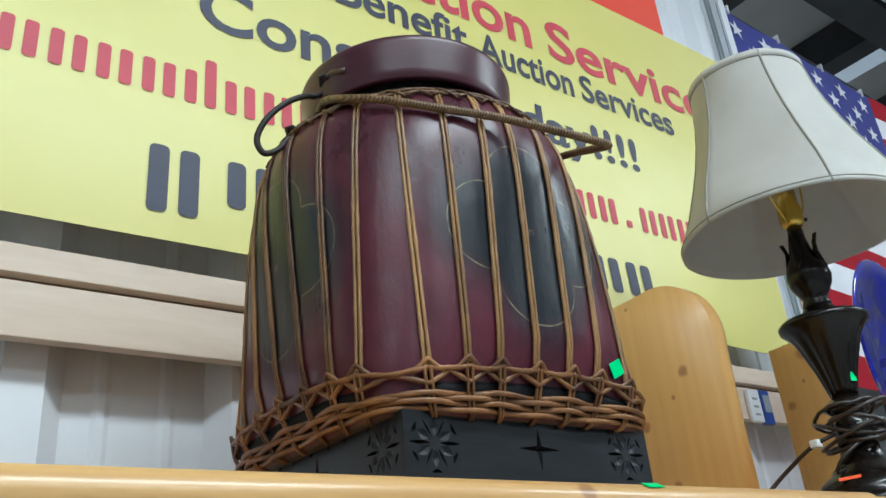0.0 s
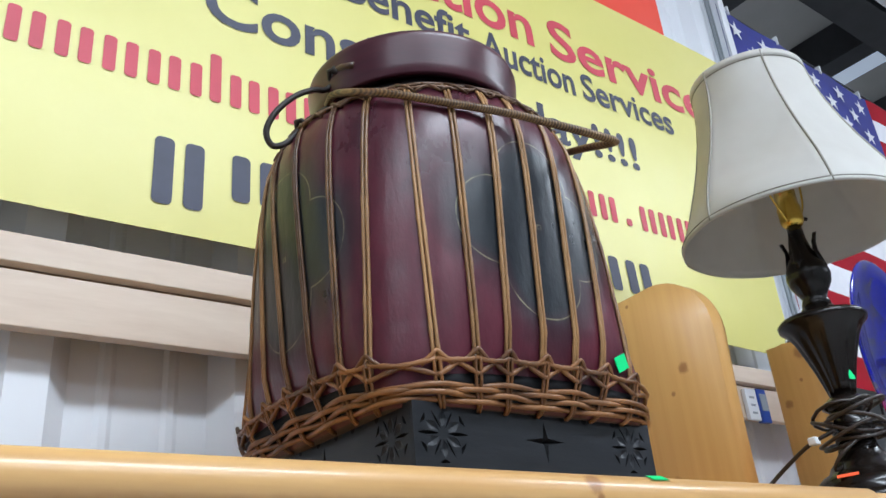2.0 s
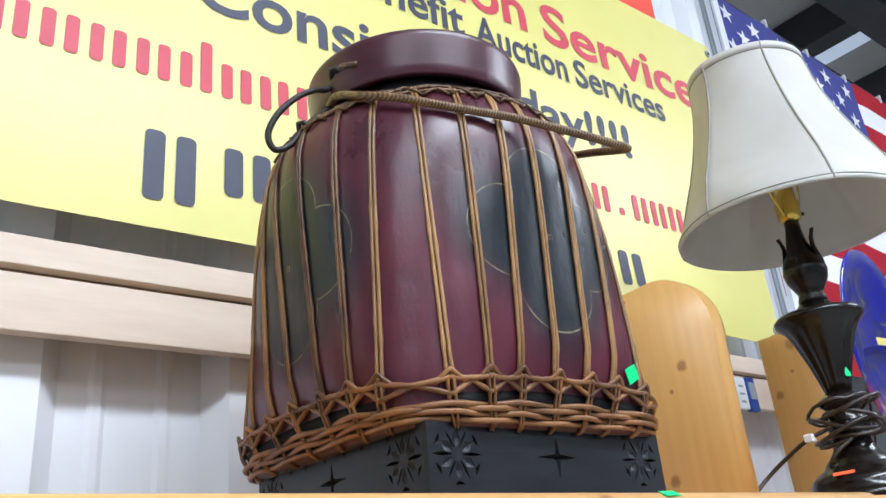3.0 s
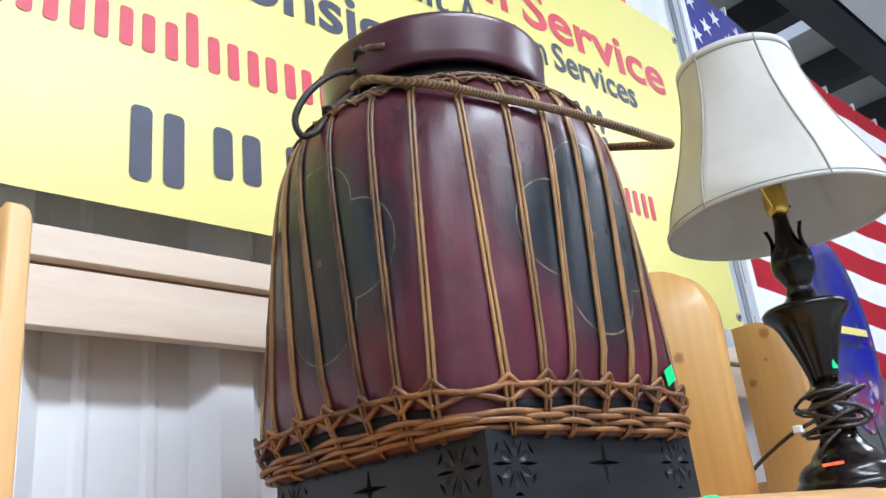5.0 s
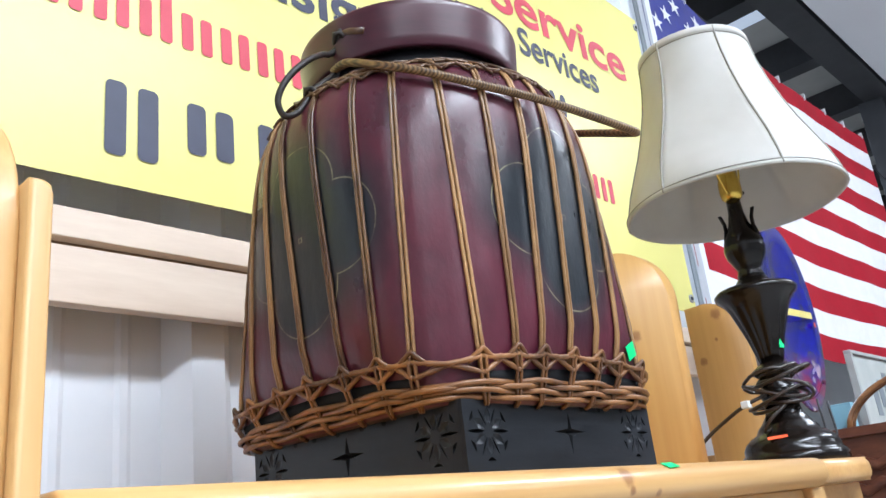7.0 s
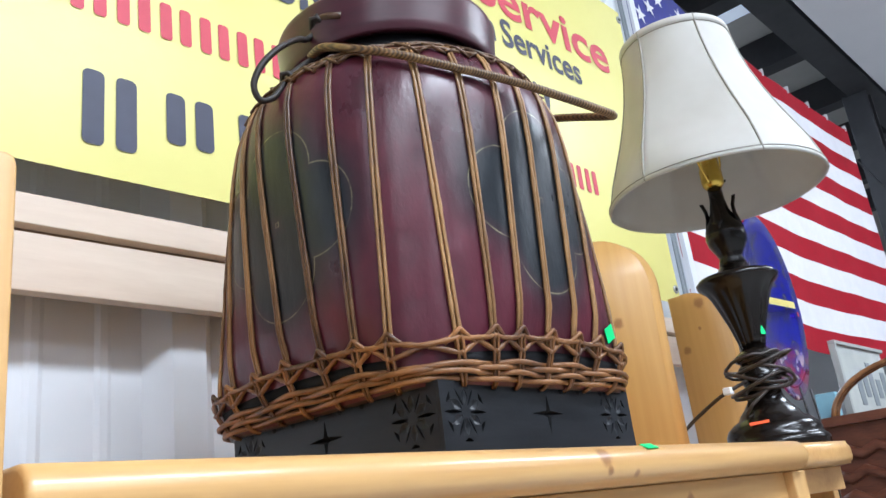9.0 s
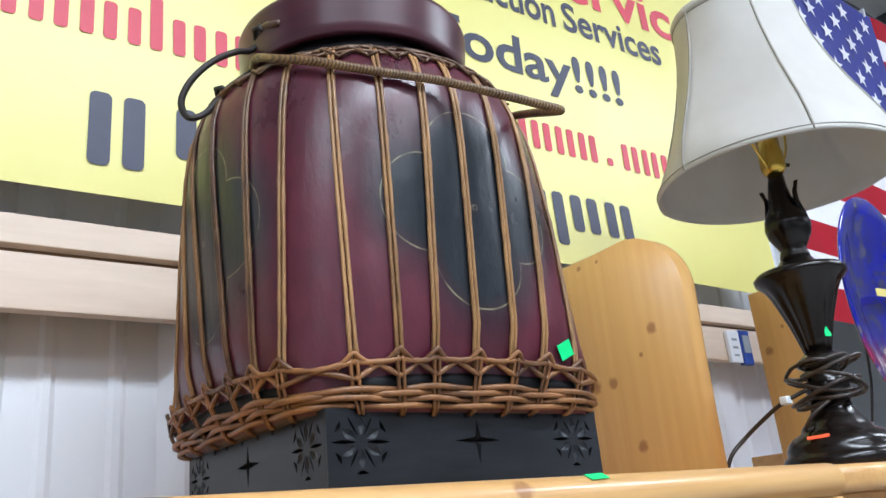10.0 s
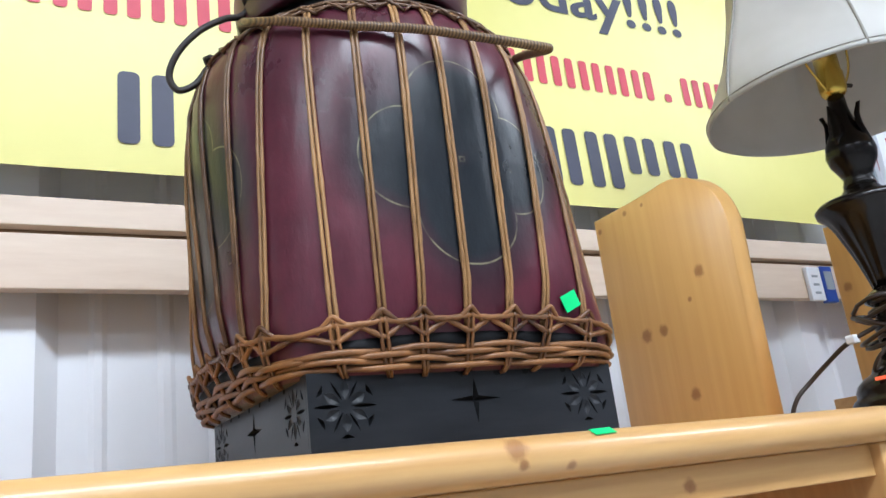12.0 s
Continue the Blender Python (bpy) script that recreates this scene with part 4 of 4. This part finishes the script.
# bell shade of six cloth panels
SH = [(0.1870, 1.955), (0.1855, 1.968), (0.178, 1.990), (0.166, 2.020), (0.150, 2.055), (0.135, 2.093), (0.122, 2.135), (0.111, 2.180), (0.104, 2.220), (0.1005, 2.255), (0.100, 2.270)]
SEAM0 = VIEW + radians(27)


def shade_r(r, a):
    f = ((a - SEAM0) / radians(60)) % 1.0
    flat = math.cos(radians(30)) / math.cos(radians(60 * f - 30))
    much = 0.10 + 0.85 * math.sin(math.pi * max(0.0, min(1.0, (0.187 - r) / 0.087)))
    return r * (1 - much + much * flat) * (1 + 0.06 * much)


SIDE = Vector((-math.sin(VIEW), math.cos(VIEW), 0))


def tipped(bm):
    """The shade sits a little askew on its harp."""
    for v in bm.verts:
        v.co -= SIDE * (0.011 * (v.co.z - 1.955) / 0.315)
    return bm


bm = bmesh.new()
NS = 96
both = []
for inset in (0.0, 0.003):
    both.append([[bm.verts.new((PX + (shade_r(r, a) - inset) * math.cos(a), PY + (shade_r(r, a) - inset) * math.sin(a), z)) for a in [SEAM0 + 2 * math.pi * i / NS for i in range(NS)]] for r, z in SH])
for g in both:
    for p0, p1 in zip(g, g[1:]):
        for i in range(NS):
            bm.faces.new((p0[i], p0[(i + 1) % NS], p1[(i + 1) % NS], p1[i]))
for j in (0, -1):
    for i in range(NS):
        bm.faces.new((both[0][j][i], both[0][j][(i + 1) % NS], both[1][j][(i + 1) % NS], both[1][j][i]))
shade = part("shade", tipped(bm), M["shade"], table_lamp, "ivory cloth bell shade of six panels", True)
for r, z in ((SH[0][0], SH[0][1] + 0.0075), (SH[-1][0], 2.2572)):
    bm = bmesh.new()
    tube(bm, [(PX + shade_r(r, SEAM0 + 2 * math.pi * i / NS) * math.cos(SEAM0 + 2 * math.pi * i / NS), PY + shade_r(r, SEAM0 + 2 * math.pi * i / NS) * math.sin(SEAM0 + 2 * math.pi * i / NS), z) for i in range(NS)], 0.0022, 8, True, 0.5)
    part("piping", tipped(bm), M["seam"], shade, "", True)
for q in range(6):
    a = SEAM0 + radians(60 * q)
    bm = bmesh.new()
    tube(bm, [(PX + (shade_r(r, a) + 0.0003) * math.cos(a), PY + (shade_r(r, a) + 0.0003) * math.sin(a), z) for r, z in SH], 0.0021, 6)
    part("seam", tipped(bm), M["seam"], shade, "", True)
for z0, z1 in ((2.2575, 2.2715), (1.9545, 1.9620)):
    bm = bmesh.new()
    rr = [0.1003, 0.1002] if z0 > 2 else [0.1870, 0.1866]
    g = [[bm.verts.new((PX + (shade_r(r, SEAM0 + 2 * math.pi * i / NS) + o) * math.cos(SEAM0 + 2 * math.pi * i / NS), PY + (shade_r(r, SEAM0 + 2 * math.pi * i / NS) + o) * math.sin(SEAM0 + 2 * math.pi * i / NS), z)) for i in range(NS)] for r, z, o in ((rr[0], z0, 0.0002), (rr[0], z0, 0.0014), (rr[1], z1, 0.0014), (rr[1], z1, 0.0002))]
    for p0, p1 in zip(g, g[1:]):
        for i in range(NS):
            bm.faces.new((p0[i], p0[(i + 1) % NS], p1[(i + 1) % NS], p1[i]))
    part("edge_band", tipped(bm), M["shade"], shade, "", True)
bm = bmesh.new()
for q in range(3):
    a = SEAM0 + radians(120 * q + 30)
    tube(bm, [(PX, PY, 2.253), (PX + 0.099 * math.cos(a), PY + 0.099 * math.sin(a), 2.266)], 0.0018, 6)
part("spider", tipped(bm), M["brass"], shade, "wire spider of the shade", True)

# the lamp's flex, wound round its stem, and its trailing end
bm = bmesh.new()
wr = random.Random(7)
line = []
for i in range(120):
    a = i * 0.42
    z = 1.600 + 0.062 * (0.5 - 0.5 * math.cos(i * 0.13)) + 0.006 * math.sin(i * 0.77)
    r = 0.040 + 0.012 * math.sin(i * 0.23) + 0.004 * math.sin(i * 0.61)
    line.append((PX + r * math.cos(a), PY + r * math.sin(a), z))
tube(bm, line, 0.0031, 6)
part("wound_flex", bm, M["flex"], table_lamp, "brown flex wound round the stem", True)
bm = bmesh.new()
tube(bm, spline([(PX - 0.035, PY + 0.01, 1.622), (PX - 0.055, PY + 0.045, 1.606), (PX - 0.05, PY + 0.09, 1.585), (1.232, 0.822, 1.566), (1.212, 0.835, 1.545), (1.205, 0.845, 1.52), (1.215, 0.850, TOP + 0.0045), (1.25, 0.87, TOP + 0.0045)], 6), 0.0034, 6)
part("trailing_flex", bm, M["flex"], table_lamp, "", True)
bm = bmesh.new()
tube(bm, spline([(PX - 0.040, PY - 0.02, 1.60), (PX - 0.060, PY + 0.0, 1.580), (PX - 0.055, PY + 0.015, 1.563), (PX - 0.035, PY + 0.0, 1.572)], 6), 0.0028, 6)
part("flex_loop", bm, M["flex"], table_lamp, "", True)
bm = bmesh.new()
box(bm, PX - 0.060, PX - 0.046, PY + 0.030, PY + 0.044, 1.604, 1.616, 0.002)
part("flex_tag", bm, M["tag_white"], table_lamp, "small white tag")
vd = Vector((math.cos(VIEW), math.sin(VIEW), 0))
sd_ = Vector((-vd.y, vd.x, 0))
sticker("price_sticker", Vector((PX, PY, 1.704)) + vd * 0.014 + sd_ * 0.0205, sd_ * 0.5 + vd * -0.7, (0, 0, 1), 0.012, 0.018, M["green"], "green price sticker on the lamp's stem", 0)
sticker("price_sticker", Vector((PX, PY, 1.551)) + vd * 0.0645 - sd_ * 0.018, sd_, vd * -0.75 + Vector((0, 0, 0.66)), 0.030, 0.007, M["orange"], "orange price sticker on the lamp's foot", 3)

# ---- blue glass charger on its stand ----
GX, GY, GZ = 1.976, 0.926, 1.880
face = Vector((math.cos(VIEW + radians(75)), math.sin(VIEW + radians(75)), -0.03)).normalized()
turn_m = face.to_track_quat("Z", "Y").to_matrix().to_4x4()
bm = bmesh.new()
lathe(bm, [(0.0, 0.0), (0.09, 0.001), (0.15, 0.009), (0.196, 0.021), (0.231, 0.029), (0.236, 0.033), (0.231, 0.036), (0.194, 0.029), (0.147, 0.016), (0.09, 0.008), (0.0, 0.006)], 0, 0, 72, False)
bm.transform(Matrix.Translation((GX, GY, GZ)) @ turn_m)
bmesh.ops.remove_doubles(bm, verts=bm.verts, dist=1e-5)
tagged(finish("glass_plate", bm, M["glass"], True), "large cobalt blue art glass plate with swirls, standing upright", "plate")
side_v = Vector((0, 0, 1)).cross(face).normalized()
bm = bmesh.new()
for s in (-1, 1):
    base = Vector((GX, GY, 0)) + side_v * (0.05 * s)
    tube(bm, spline([base + face * 0.050 + Vector((0, 0, 1.67)), base + face * 0.045 + Vector((0, 0, 1.5635)), base - face * 0.05 + Vector((0, 0, 1.5635)), base - face * 0.03 + Vector((0, 0, 1.70)), base - face * 0.02 + Vector((0, 0, 1.80))], 5), 0.003, 6)
tube(bm, [Vector((GX, GY, 1.5635)) - face * 0.05 - side_v * 0.05, Vector((GX, GY, 1.5635)) - face * 0.05 + side_v * 0.05], 0.003, 6)
tagged(finish("plate_stand", bm, M["steel"], True), "black wire stand holding the glass plate", "plate stand")
fn = face
upv = fn.cross(side_v).normalized()
upv = upv if upv.z > 0 else -upv
sticker("tape_strip", Vector((GX, GY, GZ)) + fn * 0.034 + side_v * 0.06 + upv * 0.015, side_v, upv, 0.26, 0.018, M["tape"], "strip of yellowed masking tape on the glass plate", 5)
sticker("price_sticker", Vector((GX, GY, GZ)) + fn * 0.036 + side_v * 0.196 + upv * 0.002, side_v, upv, 0.012, 0.012, M["orange"], "small orange sticker on the glass plate", 0)

# ---- flag ----
FX0, FX1, FZ0, FZ1 = 2.155, 4.50, 1.930, 3.215


def flag_y(x, z):
    f = (x - FX0) / (FX1 - FX0)
    return 1.180 + 0.005 * math.sin(5.5 * x + 1.2 * z) * (0.4 + 0.6 * (FZ1 - z)) + 0.002 * math.sin(17 * x - 4 * z)


def sag(x, z):
    """The cloth hangs a little between its pins."""
    f = (x - FX0) / (FX1 - FX0)
    return z - 0.045 * math.sin(math.pi * f) * (1.0 - 0.3 * (FZ1 - z)) - 0.010 * abs(math.sin(math.pi * f * 7)) * max(0, 1 - (FZ1 - z) / 0.25)


flag = tagged(empty("flag", (FX0, 1.18, FZ0)), "large striped flag with white stars on blue, hung flat", "flag")
SW = (FZ1 - FZ0) / 13
CAN_X = FX0 + 0.405 * (FX1 - FX0)


def cloth(name, x0, x1, z0, z1, material, label=""):
    bm = bmesh.new()
    sheet_grid(bm, x0, x1, z0, z1, max(4, int((x1 - x0) / 0.04)), max(2, int((z1 - z0) / 0.05)), flag_y, 0.0012)
    for v in bm.verts:
        v.co.z = sag(v.co.x, v.co.z)
    return part(name, bm, material, flag, label, True)


for i in range(13):
    z1 = FZ1 - SW * i
    cloth("stripe", CAN_X if i < 7 else FX0, FX1, z1 - SW, z1, M["flag_red"] if i % 2 == 0 else M["flag_white"], "red stripe" if i % 2 == 0 else "white stripe")
cloth("canton", FX0, CAN_X, FZ1 - 7 * SW, FZ1, M["flag_blue"], "blue canton")
for r in range(9):
    for c in range(6 if r % 2 == 0 else 5):
        x = FX0 + (CAN_X - FX0) * ((2 * c + (1 if r % 2 == 0 else 2)) / 12)
        z = FZ1 - 7 * SW * (r + 1) / 10
        bm = bmesh.new()
        ring = []
        for q in range(10):
            a = radians(90 + 36 * q)
            rad = 0.040 if q % 2 == 0 else 0.0155
            xx, zz = x + rad * math.cos(a), z + rad * math.sin(a)
            ring.append(bm.verts.new((xx, flag_y(xx, zz) - 0.004, sag(xx, zz))))
        mid = bm.verts.new((x, flag_y(x, z) - 0.0045, sag(x, z)))
        for q in range(10):
            bm.faces.new((ring[q], ring[(q + 1) % 10], mid))
        part("star", bm, M["flag_white"], flag)
for i in range(9):
    x = FX0 + 0.06 + (FX1 - FX0 - 0.1) * i / 8
    bm = bmesh.new()
    box(bm, x - 0.004, x + 0.004, flag_y(x, FZ1) - 0.006, flag_y(x, FZ1) + 0.012, sag(x, FZ1) - 0.012, sag(x, FZ1) + 0.022, 0.001)
    part("clip", bm, M["tag_white"], flag, "small white clip")
bm = bmesh.new()
tube(bm, [(WALL_END, 1.20, FZ1 + 0.02), (3.3, 1.20, FZ1 - 0.02), (5.89, 1.34, FZ1 + 0.01)], 0.004, 6)
tagged(finish("hanging_wire", bm, M["steel"]), "thin wire that carries the flag", "wire")

# ---- slat tag, cabinet, basket and pictures at the far side ----
tag = tagged(empty("hanging_packet", (1.76, 1.13, 1.77)), "small white and blue packet hung on the wall slat", "packet")
box_part("card", (1.700, 1.742, 1.128, 1.1385, 1.772, 1.845), M["tag_white"], tag)
box_part("blue_end", (1.7425, 1.778, 1.1255, 1.1395, 1.768, 1.847), M["tag_blue"], tag)
box_part("clear_window", (1.748, 1.772, 1.1235, 1.1250, 1.795, 1.835), M["grey"], tag, bevel=0.0005)
for i in range(3):
    box_part("dark_mark", (1.712, 1.730, 1.1272, 1.1282, 1.786 + 0.018 * i, 1.791 + 0.018 * i), M["grey"], tag, bevel=0)

cab = tagged(empty("wicker_hamper", (3.1, 0.75, 0)), "tall reddish brown wicker hamper with a bent cane hoop handle", "hamper")
box_part("body", (2.72, 3.5, 0.25, 1.12, 0, 1.610), M["chest"], cab)
box_part("top", (2.70, 3.52, 0.23, 1.14, 1.6105, 1.640), M["chest"], cab)
for i in range(22):
    z = 0.06 + 0.07 * i
    bm = bmesh.new()
    tube(bm, [(2.716, 0.26 + 0.05 * j, z + 0.012 * (1 if (i + j) % 2 else -1)) for j in range(18)], 0.018, 6)
    part("strand", bm, M["chest"], cab, "", True)

for off in (-0.016, 0.016):
    bm = bmesh.new()
    tube(bm, [(2.745 + off + 0.05 * math.sin(math.pi * i / 20), 0.80 + 0.27 * math.cos(math.pi * i / 20), 1.638 + 0.155 * math.sin(math.pi * i / 20)) for i in range(21)], 0.009, 6)
    part("hoop", bm, M["weave"], cab, "bent cane hoop handle", True)

PRX = 2.975
pic = tagged(empty("framed_print", (PRX + 0.34, 1.1, 1.64)), "pale grey print in a slim frame leaning behind the basket", "picture")
box_part("print", (PRX, PRX + 0.52, 1.085, 1.095, 1.642, 1.90), M["picture"], pic)
box_part("frame_bar", (PRX - 0.020, PRX - 0.001, 1.075, 1.10, 1.642, 1.90), M["frame"], pic)
box_part("frame_bar", (PRX - 0.020, PRX + 0.535, 1.075, 1.10, 1.9005, 1.913), M["frame"], pic)
for i in range(5):
    box_part("printed_figure", (PRX + 0.14 + 0.075 * i, PRX + 0.19 + 0.075 * i, 1.0825, 1.0845, 1.69 + 0.03 * (i % 2), 1.79 + 0.03 * (i % 3)), M["grey"], pic, bevel=0)
box_thing("plastic_tub", (2.795, 2.825, 1.07, 1.135, 1.6405, 1.725), M["teal"], "pale blue plastic tub on the chest", "tub")
bm = bmesh.new()
tube(bm, spline([(1.33, 0.66, 1.43), (1.38, 0.66, 1.448), (1.44, 0.68, 1.445), (1.49, 0.70, 1.40), (1.52, 0.72, 1.25), (1.53, 0.73, 0.8), (1.535, 0.74, 0.0045)], 6), 0.0042, 6)
tagged(finish("power_cable", bm, M["flex"], True), "black power cable hanging beside the bookcase", "cable")
